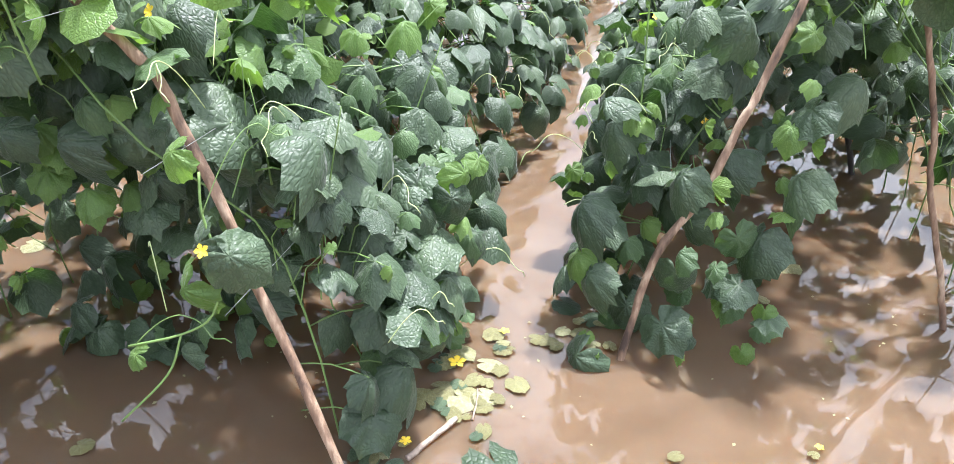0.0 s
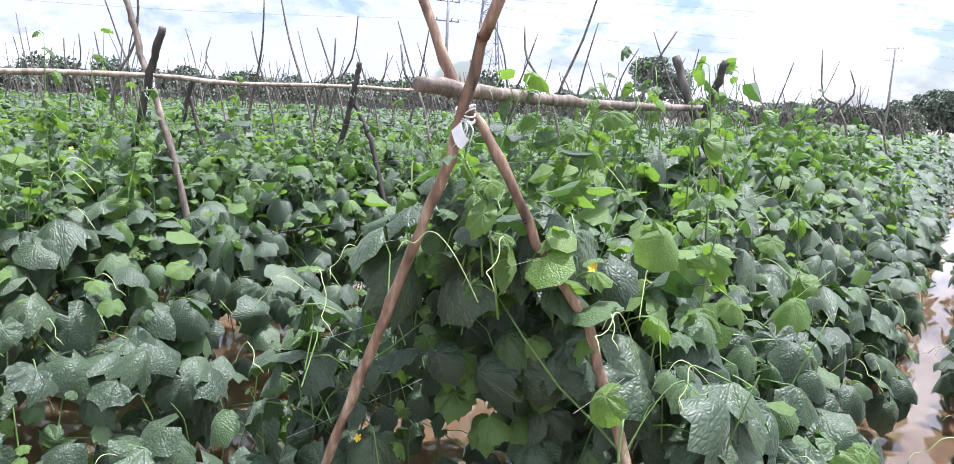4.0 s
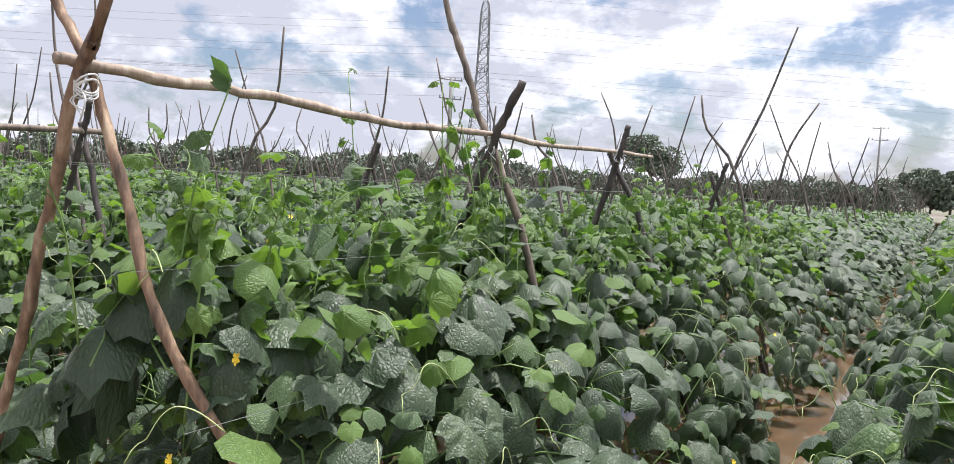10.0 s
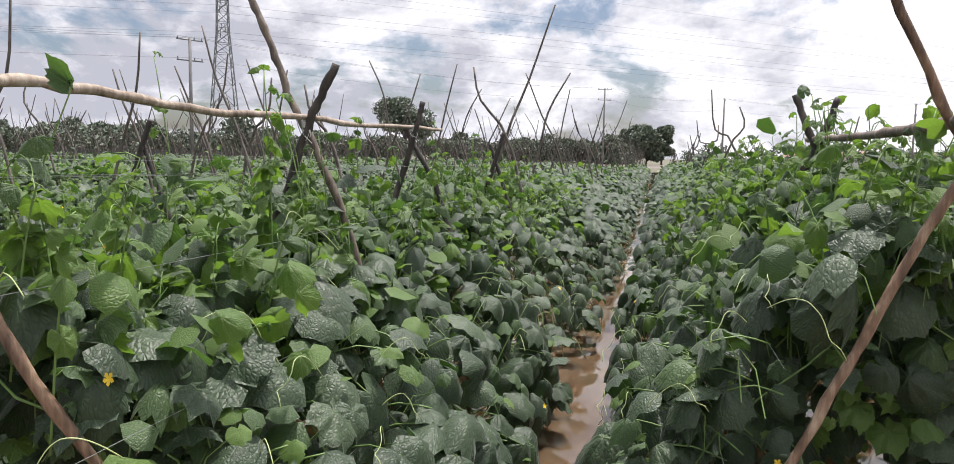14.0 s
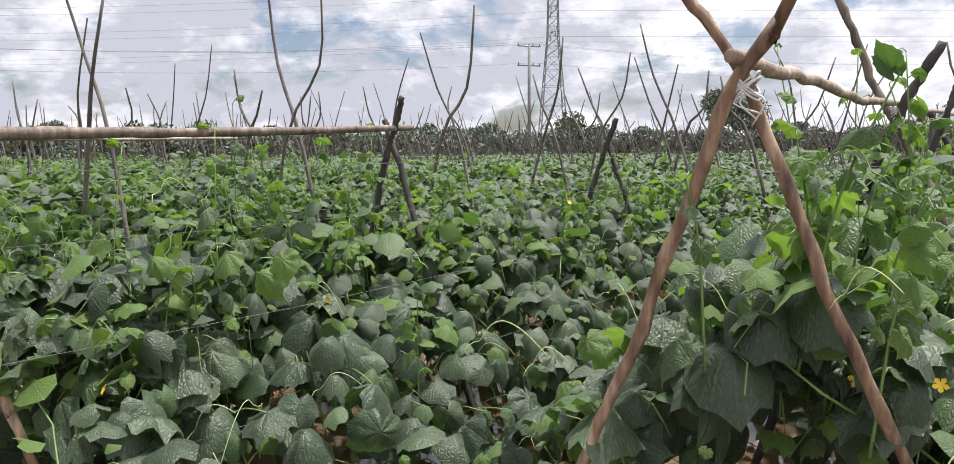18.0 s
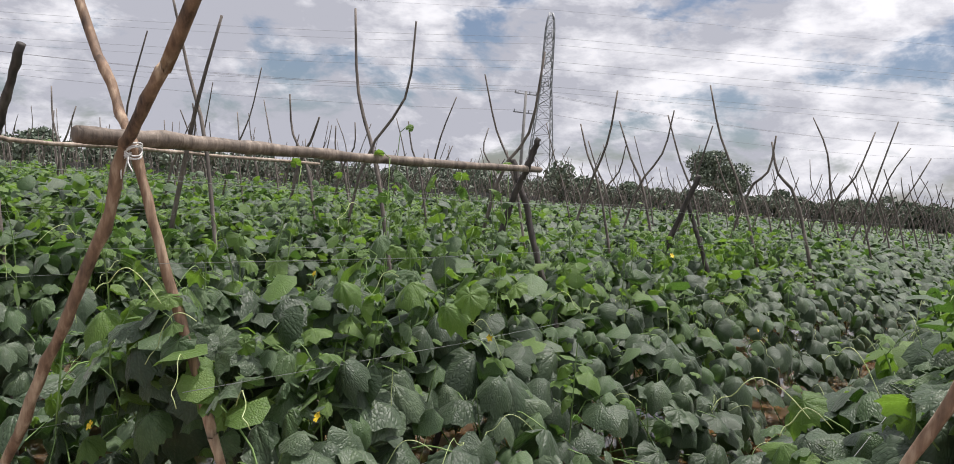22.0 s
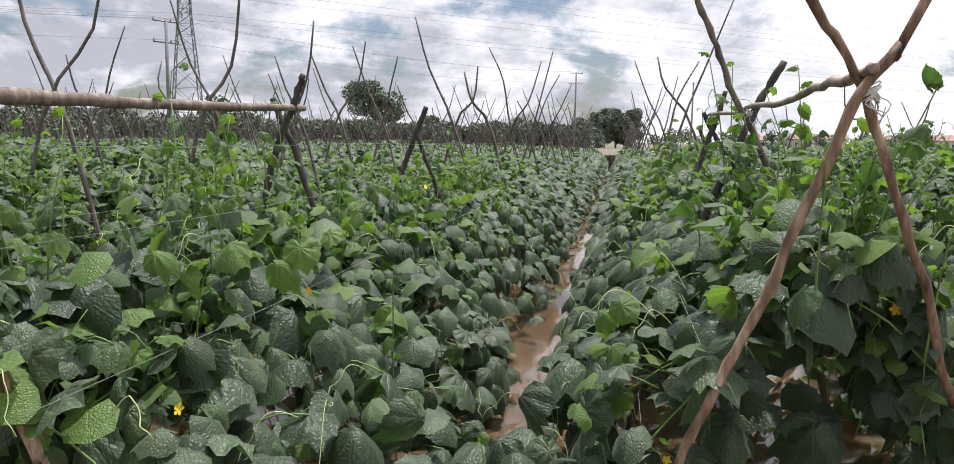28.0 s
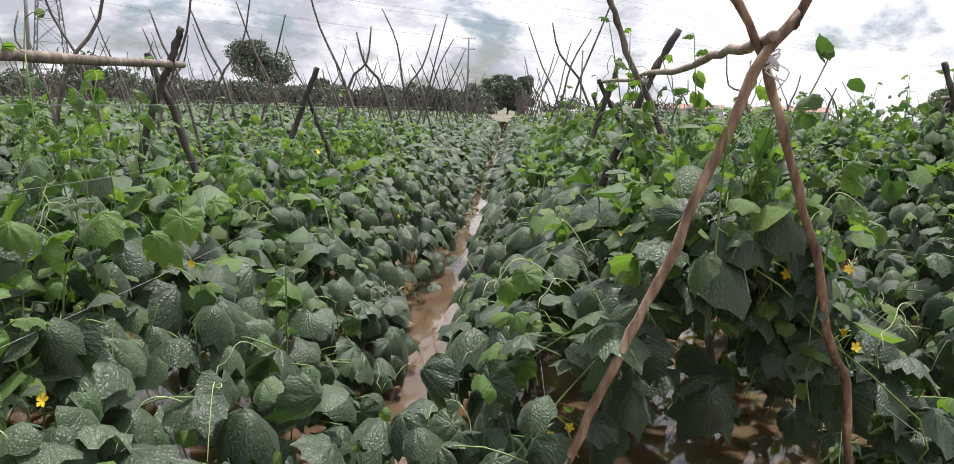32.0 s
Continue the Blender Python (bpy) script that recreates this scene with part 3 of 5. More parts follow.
def climbing_stems(xc, y0, p, off, row, rng, length=5.0):
    """Climbing stems on both sides of the trellis, and the stalks that carry the single leaves."""
    for side in (-1, 1):
        foot = reach(xc, side)
        for y in np.arange(y0 + 0.25, y0 + length, 0.22):
            z = np.array([-0.05, 0.3, 0.6, 0.85, 1.02, 1.12])
            x = xc + side * np.maximum(half_width(z + 0.12, foot) - 0.14 - rng.uniform(0, 0.10), 0.02)
            z = z * TOPS.get(xc, 0.9)
            pts = np.stack([x + rng.normal(0, 0.03, 6), y + rng.normal(0, 0.07, 6), z], 1) - off
            part("stem", tube_mesh("stem", [(spline(pts, 12), 0.0030)], stem_green, 5), row)
    lines = []
    for a in p:
        inward = np.array([(xc - a[0]) * 0.3, rng.normal(0, 0.05), -0.04 + rng.normal(0, 0.04)])
        mid = a + inward * 0.5 + (0, 0, 0.02)
        lines.append((spline([a - off, mid - off, a + inward - off], 4), 0.0024))
    tagged(part("leaf_stalk", tube_mesh("leaf_stalk", lines, stem_green, 4), row, "thin pale green leaf stalks"), kind="stuff")


def stalks(xc, p, off, row, rng):
    """Leaf stalks of the joined foliage: they slant down and inwards from each leaf."""
    p = p[p[:, 2] > 0.42]
    n = len(p)
    out = np.sign(p[:, 0] - xc)
    a = p - off
    c = a + np.stack([-out * rng.uniform(0.02, 0.14, n), rng.normal(0, 0.06, n), -rng.uniform(0.04, 0.20, n)], 1)
    b = (a + c) / 2 + np.stack([-out * 0.02, 0 * out, 0.02 + 0 * out], 1)
    rings = []
    for q in (a, b, c):
        rings += [q + d for d in np.array([(0.0022, 0, 0), (-0.0011, 0.0019, 0), (-0.0011, -0.0019, 0)])]
    v = np.stack(rings, 1).reshape(-1, 3)
    f = np.array([(3 * k + i, 3 * k + (i + 1) % 3, 3 * k + 3 + (i + 1) % 3, 3 * k + 3 + i) for k in (0, 1) for i in range(3)])
    faces = (f[None] + 9 * np.arange(n)[:, None, None]).reshape(-1, 4)
    tagged(part("stalk_tangle", mesh_of("stalk_tangle", v, faces, stem_green), row, "thin pale green leaf stalks"), kind="stuff")


# Shoots that climb the stakes and stand well over the hedge: x, y and height from and to, and how many.
TALL = {1.96: [(1.86, 2.25, 2.0, 2.85, 1.42, 1.70, 11), (1.9, 2.2, 1.3, 1.7, 1.36, 1.52, 4)], 0.0: [(-0.15, 0.2, 0.9, 1.7, 1.45, 1.68, 5)],
        -1.93: [(-2.1, -1.75, -0.3, 1.2, 1.35, 1.55, 7)]}


def shoots(xc, y0, off, row, rng, length=6.0):
    """Young shoots that stand up over the hedge, each with a few small leaves."""
    spots = []
    for y in np.arange(y0 + 0.05, y0 + length, 0.056):
        x = xc + rng.normal(0, 0.22)
        z0 = (1.25 - abs(x - xc) * 0.9) * TOPS.get(xc, 0.9)
        spots.append((x, y, z0, z0 + rng.uniform(0.12, 0.38) * (1.0 if rng.random() > 0.12 else 1.5)))
    for x0, x1, ya, yb, low, high, many in TALL.get(xc, ()):
        for k in range(many):
            spots.append((rng.uniform(x0, x1), rng.uniform(ya, yb), 1.15 * TOPS.get(xc, 0.9), rng.uniform(low, high)))
    thin = []
    for x, y, z0, h in spots:
        lean = rng.normal(0, 0.07, 2)
        line = spline([(x, y, z0 - 0.12), (x + lean[0] * 0.4, y + lean[1] * 0.4, (z0 + h) / 2), (x + lean[0], y + lean[1], h)], 8)
        leaves = []
        for f in np.linspace(0.2, 1.0, rng.integers(5, 9)):
            at = line[int(f * 8)]
            out = np.array([rng.normal(), rng.normal(), 0.25])
            out /= np.linalg.norm(out)
            tip = at + out * rng.uniform(0.02, 0.06)
            thin.append((np.array([at, (at + tip) / 2 + (0, 0, 0.008), tip]) - off, 0.0016))
            turn = frames_for((out * 0.6 + (0, 0, 0.7) + rng.normal(0, 0.45, 3))[None], (out + (0, 0, 0.9 if f > 0.85 else -0.4))[None])[0]
            leaves.append((tip - off, turn, rng.uniform(0.04, 0.095) * (1.3 - 0.6 * f)))
        if rng.random() < 0.5:
            thin.append(tendril(line[6] - off, rng))
        shoot = part("shoot", tube_mesh("shoot", [(line - off, np.linspace(0.0034, 0.0018, 9))], stem_green, 4), row)
        for at, turn, s in leaves:
            m = Matrix.Translation(at) @ Matrix(turn.tolist()).to_4x4() @ Matrix.Diagonal((s * 0.76, s * 1.1, s, 1))
            part("leaf", (YOUNG_MESH if rng.random() < 0.6 else MIDDLE_MESH)[rng.choice([-1, -2, -2, 2])], shoot, at=m)
    tagged(part("shoot_tangle", tube_mesh("shoot_tangle", thin, stem_green, 4), row, "thin leaf stalks and tendrils of the shoots"), kind="stuff")


def tendril(at, rng, size=1.0, r=0.0013):
    """A thin curl that reaches out and winds up at its end."""
    out = rng.normal(0, 1, 3) * (1, 1, 0.4)
    out /= np.linalg.norm(out)
    side = np.cross(out, (0, 0, 1.0))
    u = np.linspace(0, 1, 22)
    wind = np.clip((u - 0.55) / 0.45, 0, 1)
    line = at + out * (u * 0.16 * size)[:, None] + np.array([0, 0, 1.0]) * (0.05 * np.sin(u * 3.0) * size - 0.05 * wind)[:, None]
    line = line + 0.012 * size * wind[:, None] * (np.cos(wind * 9)[:, None] * side + np.sin(wind * 9)[:, None] * np.array([0, 0, 1.0]))
    return line, r


def crest(xc, y0, off, row, rng, wiry):
    """The ragged top of a hedge: small light leaves on thin stems, tendrils along the near part."""
    top = 1.16 * TOPS.get(xc, 0.9)
    for ya, yb, per_m, shapes, low, high in ((y0 + 0.1, 9, 85, MID_SHAPES, 0.055, 0.125), (9, 24, 34, FAR_SHAPES, 0.08, 0.15), (24, ROW_END - (22 if xc in SHORT else 1), 9, FAR_SHAPES, 0.16, 0.26), (y0 + 0.1, 8, 110, MID_SHAPES, 0.03, 0.07)):
        n = int(per_m * (yb - ya))
        y = rng.uniform(ya, yb, n)
        dx = rng.normal(0, 0.21, n)
        z = (top - np.abs(dx) * 0.55 + rng.normal(0.0, 0.07, n) + rng.exponential(0.05, n) + sway(xc, y)) * np.interp(y, (0, 18, 66), (1.0, 0.98, 0.76))
        young = np.where(rng.random(n) < (0.75 if high < 0.1 else 0.38 if ya < 8 else 0.16), 1, np.where(rng.random(n) < 0.6, 2, 0))
        turns = frames_for(rng.normal(0, 0.4, (n, 3)) + (0, -0.1, 0.9), rng.normal(0, 0.8, (n, 3)) + (0, -0.2, -0.3))
        mesh = foliage_mesh("crest", np.stack([xc + dx, y, z], 1) - off, turns, rng.uniform(low, high, n), young, shapes, OVERLAP, rng)
        tagged(part("crest", mesh, row), kind="stuff")
    if wiry:
        lines, curls = [], []
        for k in range(int(wiry * 36)):
            y, dx = y0 + 0.3 + wiry * rng.random() ** 1.2, rng.normal(0, 0.25)
            z = top - abs(dx) * 0.7
            lean = rng.normal(0, 0.10, 2)
            lines.append((spline([(xc + dx, y, z - 0.16), (xc + dx + lean[0] * 0.3, y + lean[1] * 0.3, z - 0.05), (xc + dx + lean[0], y + lean[1], z + rng.uniform(0.02, 0.16))], 6) - off, np.linspace(0.0032, 0.0014, 7)))
        for k in range(int(wiry * 7)):
            z, side = rng.uniform(0.3, 1.2), rng.choice([-1, 1])
            at = np.array([xc + side * half_width(z, reach(xc, side)), y0 + wiry * 0.6 * rng.random() ** 1.4, z * TOPS.get(xc, 0.9)])
            curls.append(tendril(at - off, rng, rng.uniform(0.5, 1.4), 0.0012))
        tagged(part("stem_tangle", tube_mesh("stem_tangle", lines, stem_green, 4), row, "thin upright green stems"), kind="stuff")
        tagged(part("tendril_tangle", tube_mesh("tendril_tangle", curls, tendril_pale, 4), row, "pale curling tendrils"), kind="stuff")


def crop_row(xc, y0, stretches, singles=0, single_to=2.2, label="", front=True):
    """One long row of cucumber plants: single leaves where it is seen close to, and joined foliage beyond."""
    row = thing("cucumber_row", (xc, y0, 0), label, "crop row", "rows of cucumber plants")
    rng = crop_rng
    off = np.array([xc, y0, 0.0])
    if singles:
        p, turns, young = scatter(xc, y0, y0 - 0.08, y0 + single_to, singles, rng)
        s = sizes_for(young, rng)
        for k in range(singles):
            m = Matrix(turns[k].tolist()).to_4x4()
            m = Matrix.Translation(p[k] - off) @ m @ Matrix.Diagonal((s[k], s[k], s[k], 1))
            data = (OLD_MESH, YOUNG_MESH, MIDDLE_MESH)[young[k]][rng.integers(0, len(OLD_MESH))]
            part("leaf", data, row, at=m)
        # The end wall: leaves that hang between and just behind the legs, and clumps at their feet.
        n = 18 if xc in DEEP else 75
        z = 0.42 + 0.82 * rng.random(n) ** 0.75
        wall = np.stack([xc + rng.uniform(-1, 1, n) * (0.16 + 0.5 * (1 - z / 1.35)), y0 + 0.10 + rng.exponential(0.14, n), z * TOPS.get(xc, 0.9)], 1)
        wall[:, 1] += np.where(wall[:, 0] > xc, LEANS.get(xc, 0.0), 0.0) * np.clip(1 - z / 1.3, 0, 1)
        spots = [(wall, (0.0, -0.45, 0.8))]
        for side, x0, x1, ya, yb, top, many in CLUMPS.get(xc, ()):
            h = top * rng.random(many) ** 1.2
            spots.append((np.stack([rng.uniform(x0, x1, many), rng.uniform(ya, yb, many) + 0.25 * h, 0.04 + h], 1), (0.4 * side, -0.4, 0.8)))
        for x0, x1, ya, yb, za, zb, many in BRIGHT.get(xc, ()):
            for k in range(many):
                at = np.array([rng.uniform(x0, x1), rng.uniform(ya, yb), rng.uniform(za, zb)])
                turn = frames_for(rng.normal(0, 0.3, (1, 3)) + (0, -0.5, 0.7), rng.normal(0, 0.5, (1, 3)) + (0, -0.3, -0.7))[0]
                size = rng.uniform(0.06, 0.105)
                part("leaf", YOUNG_MESH[rng.integers(0, len(YOUNG_MESH))], row, "bright young leaf", Matrix.Translation(at - off) @ Matrix(turn.tolist()).to_4x4() @ Matrix.Diagonal((size, size, size, 1)))
        for place, facing in spots:
            m = len(place)
            turns = frames_for(rng.normal(0, 0.38, (m, 3)) + facing, rng.normal(0, 0.4, (m, 3)) + (0, -0.3, -0.8))
            ages = rng.choice([0, 0, 0, 2, 1, 1], m)
            s = sizes_for(ages, rng, 0.085, 0.165)
            for k in range(m):
                at = Matrix.Translation(place[k] - off) @ Matrix(turns[k].tolist()).to_4x4() @ Matrix.Diagonal((s[k], s[k], s[k], 1))
                part("leaf", (OLD_MESH, YOUNG_MESH, MIDDLE_MESH)[ages[k]][rng.integers(0, len(OLD_MESH))], row, at=at)
        climbing_stems(xc, y0, p, off, row, rng)
        shoots(xc, y0, off, row, rng)
    for ya, yb, per_m, shapes, low, high, inside, top in stretches:
        ya = max(ya, y0) if not front else ya
        yb = min(yb, ROW_END - 22 if xc in SHORT else ROW_END)
        if yb <= y0:
            continue
        ya = max(ya, y0 - 0.06)
        p, turns, young = scatter(xc, y0, ya, yb, int(per_m * (yb - ya)), rng, inside, top)
        mesh = foliage_mesh("foliage", p - off, turns, sizes_for(young, rng, low, high), young, shapes, OVERLAP, rng)
        tagged(part("foliage", mesh, row), kind="stuff")
        if shapes is NEAR_SHAPES:
            stalks(xc, p[p[:, 1] < y0 + 5], off, row, rng)
    crest(xc, y0, off, row, rng, 9.0 if singles else 0.0)
    if singles:
        n = 260
        y = y0 + rng.uniform(0.35, 3.4, n)
        z = rng.uniform(0.5, 1.0, n)
        x = rng.uniform(-0.8, 0.8, n) * half_width(z, 0.7)
        turns = frames_for(rng.normal(0, 0.4, (n, 3)) + (0, -0.4, 0.7), rng.normal(0, 0.5, (n, 3)) + (0, -0.3, -0.7))
        young = (rng.random(n) < 0.2).astype(int)
        mesh = foliage_mesh("inner_foliage", np.stack([x, y - y0, z], 1), turns, sizes_for(young, rng, 0.08, 0.15), young, NEAR_SHAPES, OVERLAP, rng)
        tagged(part("inner_foliage", mesh, row), kind="stuff")
    return row


NEAR = [(-9, 7, 190, NEAR_SHAPES, 0.080, 0.16, 0.3, False), (7, 20, 225, MID_SHAPES, 0.095, 0.17, 0.1, False), (20, ROW_END, 85, FAR_SHAPES, 0.17, 0.26, 0.0, False)]
NEXT = [(-9, 7, 270, MID_SHAPES, 0.095, 0.17, 0.1, False), (7, 20, 130, MID_SHAPES, 0.13, 0.20, 0.0, True), (20, ROW_END, 34, FAR_SHAPES, 0.18, 0.28, 0.0, True)]
BEYOND = [(-9, 12, 70, MID_SHAPES, 0.14, 0.22, 0.0, True), (12, ROW_END, 26, FAR_SHAPES, 0.20, 0.30, 0.0, True)]
ROW_LABEL = "dense row of cucumber vines, drooping dark green leaves, in flood water"
# Clumps at the feet of the end frames: side, x from and to, y from and to, height, leaves.
CLUMPS = {3.80: [(-1, 3.02, 3.70, 1.68, 2.05, 0.98, 80)], 1.96: [(-1, 1.22, 1.60, 0.72, 1.10, 0.5, 45), (-1, 1.50, 2.25, 1.30, 1.85, 0.85, 90), (1, 2.55, 2.80, 1.36, 1.75, 0.6, 44)],
          0.0: [(-1, -0.95, -0.6, -0.2, 0.15, 0.6, 40), (1, 0.60, 0.85, 0.35, 0.7, 0.5, 30)], -1.93: [(1, -1.18, -0.98, -0.30, 0.1, 0.5, 20), (-1, -2.85, -2.5, -0.95, -0.5, 0.6, 30)]}
# Large bright young leaves that catch the light from behind: x, y and z from and to, and how many.
BRIGHT = {1.96: [(1.80, 2.08, 1.12, 1.32, 0.62, 1.05, 13), (2.3, 2.6, 1.7, 2.4, 0.85, 1.1, 6)], 0.0: [(0.12, 0.52, 0.25, 0.8, 0.82, 1.12, 10), (-0.72, -0.45, 0.25, 0.6, 0.5, 0.85, 9)],
          -1.93: [(-1.75, -1.45, -0.35, 0.4, 0.85, 1.1, 7), (-1.35, -1.15, -0.1, 0.3, 0.3, 0.5, 5)], -3.92: [(-3.8, -3.4, -1.5, -0.6, 0.8, 1.1, 6)], 3.80: [(3.4, 3.9, 2.3, 3.0, 0.8, 1.1, 6)]}
SHORT = (1.96, -1.93)
crop = {}
for key, (xc, y0) in ROWS_AT.items():
    crop[key] = crop_row(xc, y0, NEAR, 270, 3.0, ROW_LABEL)
for k, (xc, y0) in enumerate(LEFT):
    crop_row(xc, y0, NEXT if k < 4 else BEYOND, label=ROW_LABEL)
for k, (xc, y0) in enumerate(RIGHT):
    crop_row(xc, y0, NEXT if k < 3 else BEYOND, label=ROW_LABEL)

# ---- trellis ----
wood_rng = np.random.default_rng(5)


def flap_mesh(c, w=0.02, h=0.036):
    """A bent scrap of thin plastic that hangs to one side."""
    u, v = np.meshgrid(np.linspace(-1, 1, 5), np.linspace(0, 1, 7))
    x = c[0] + v * h * 0.8 + u * w * 0.45 * (1 - 0.5 * v)
    z = c[2] - v * h * 0.75 + u * w * 0.5 + 0.008 * np.sin(v * 5)
    y = c[1] - 0.022 - 0.02 * np.sin(v * 2.6) + 0.006 * u
    p = np.stack([x, y, z], -1).reshape(-1, 3)
    i, j = np.meshgrid(np.arange(4), np.arange(6))
    a = (j * 5 + i).ravel()
    q = np.stack([a, a + 1, a + 6, a + 5], 1)
    return mesh_of("flap", np.concatenate([p, p + (0, 0.0015, 0)]), np.concatenate([q, q[:, ::-1] + len(p)]), tie_white)


def trellis_frame(at, label, poles, tie=None, flap=None, group="trellis frames at the row ends"):
    """Two crossed poles, lashed where they meet. poles: (name, points, r0, r1, material)."""
    f = thing("trellis_frame", at, label, "trellis frame", group)
    slim = 0.62 if "ends" in group else 0.85
    for points, r0, r1, mat in poles:
        mesh = pole_mesh("pole", np.asarray(points, float) - at, r0 * slim, r1 * slim, mat, wood_rng, n=34, wobble=0.0016 if mat is pole_brown else 0.002)
        part("pole", mesh, f)
    if flap is not None:
        part("flap", flap_mesh(np.asarray(flap, float) - at), f, "torn scrap of white plastic")
    if tie is not None:
        for strip in tie_meshes(np.asarray(tie, float) - at):
            part("tie", strip, f, "white plastic lashing")
    return f


def tie_meshes(c, r=0.0145):
    """Strips of plastic wound round a crossing, with loose ends."""
    lines = []
    a = np.linspace(0, 2 * np.pi, 15)
    for k in range(6):
        steep = (1 if k % 2 else -1) * wood_rng.uniform(0.7, 1.3)
        ring = np.stack([np.cos(a) * r * 1.35, np.sin(a) * r * 1.5, np.cos(a) * r * steep + np.sin(a) * 0.003 + (k - 2.5) * 0.003], 1) + c
        lines.append((ring, 0.0021))
    for k in range(3):
        d = wood_rng.normal(0, 0.015, 3)
        lines.append((spline([c + (0.01, -r, -0.01), c + (0.012 + d[0], -r - 0.008, -0.03), c + (0.014 + d[1], -r - 0.006, -0.05 - 0.01 * k)], 6), 0.0017))
    return [tube_mesh("tie", [line], tie_white) for line in lines]


def ridge_pole(points, r0, r1, mat, label, joint=0.3):
    pts = np.asarray(points, float)
    ob = part("ridge_pole", pole_mesh("ridge_pole", pts - pts[0], r0 * 0.74, r1 * 0.85, mat, wood_rng, joint=joint, n=30, wobble=0.0012 if joint > 0.4 else 0.0022))
    ob.location = pts[0]
    return tagged(ob, label, "pole")


# Row c, whose frame the camera passes closest.
trellis_frame((0.0, 0.0, 0), "reddish wooden trellis frame of two crossed crooked poles", [
    ([(-0.636, 0.0, -0.10), (-0.419, 0.0, 0.453), (-0.356, 0.0, 0.613), (-0.302, 0.0, 0.747), (-0.259, 0.0, 0.848), (-0.196, 0.0, 0.986), (-0.152, 0.0, 1.130), (-0.079, 0.0, 1.316), (-0.028, 0.0, 1.461), (0.050, 0.0, 1.573), (0.078, 0.0, 1.631), (0.560, 0.032, 2.700)], 0.0195, 0.0195, pole_brown),
    ([(0.553, 0.385, -0.10), (0.457, 0.312, 0.258), (0.403, 0.263, 0.440), (0.365, 0.215, 0.610), (0.303, 0.179, 0.704), (0.238, 0.128, 0.842), (0.183, 0.069, 0.997), (0.123, 0.054, 1.129), (0.065, 0.050, 1.293), (0.016, 0.040, 1.405), (-0.010, 0.035, 1.480), (-0.075, 0.02, 1.590), (-0.190, 0.0, 1.765), (-0.700, -0.15, 2.747)], 0.0185, 0.0165, pole_brown),
], tie=(0.0, 0.010, 1.470))
ridge_pole([(-0.013, -0.045, 1.518), (-0.010, 0.040, 1.515), (-0.006, 0.232, 1.511), (-0.012, 0.400, 1.513), (-0.008, 0.554, 1.508), (-0.004, 0.840, 1.491), (-0.012, 1.137, 1.494), (-0.010, 1.568, 1.508), (0.004, 2.015, 1.498), (-0.012, 2.695, 1.519), (-0.012, 3.345, 1.527)], 0.0175, 0.011, pole_pale, "pale peeled wavy pole lashed along the trellis top")
trellis_frame((0.00, 1.56, 0), "trellis pair of one tall weathered pole and one dark stake", [
    ([(-0.500, 1.555, -0.10), (-0.167, 1.555, 1.038), (-0.094, 1.555, 1.203), (-0.023, 1.555, 1.412), (0.036, 1.555, 1.548), (0.117, 1.555, 1.700)], 0.019, 0.018, pole_dark),
    ([(0.480, 1.590, -0.10), (0.183, 1.590, 0.964), (0.118, 1.590, 1.167), (-0.009, 1.590, 1.435), (-0.085, 1.590, 1.569), (-0.136, 1.590, 1.704), (-0.199, 1.590, 1.861), (-0.263, 1.590, 1.996), (-0.360, 1.590, 2.500)], 0.018, 0.014, pole_worn),
], tie=(-0.005, 1.565, 1.480), group="trellis pairs along the rows")
trellis_frame((0.0, 2.82, 0), "dark weathered pair of short crossed stakes", [
    ([(-0.500, 2.80, -0.10), (-0.086, 2.80, 1.211), (0.009, 2.80, 1.509), (0.046, 2.80, 1.656)], 0.020, 0.017, pole_dark),
    ([(0.550, 2.84, -0.10), (0.145, 2.84, 1.104), (0.071, 2.84, 1.283), (-0.037, 2.84, 1.460), (-0.070, 2.84, 1.530)], 0.018, 0.016, pole_dark),
], tie=(-0.01, 2.81, 1.515), group="trellis pairs along the rows")
trellis_frame((0.0, 4.32, 0), "dark weathered pair of short crossed stakes", [
    ([(-0.340, 4.30, -0.10), (0.074, 4.30, 1.208), (0.181, 4.30, 1.547)], 0.020, 0.017, pole_dark),
    ([(0.600, 4.34, -0.10), (0.200, 4.34, 1.080), (0.070, 4.34, 1.460)], 0.018, 0.016, pole_dark),
], group="trellis pairs along the rows")

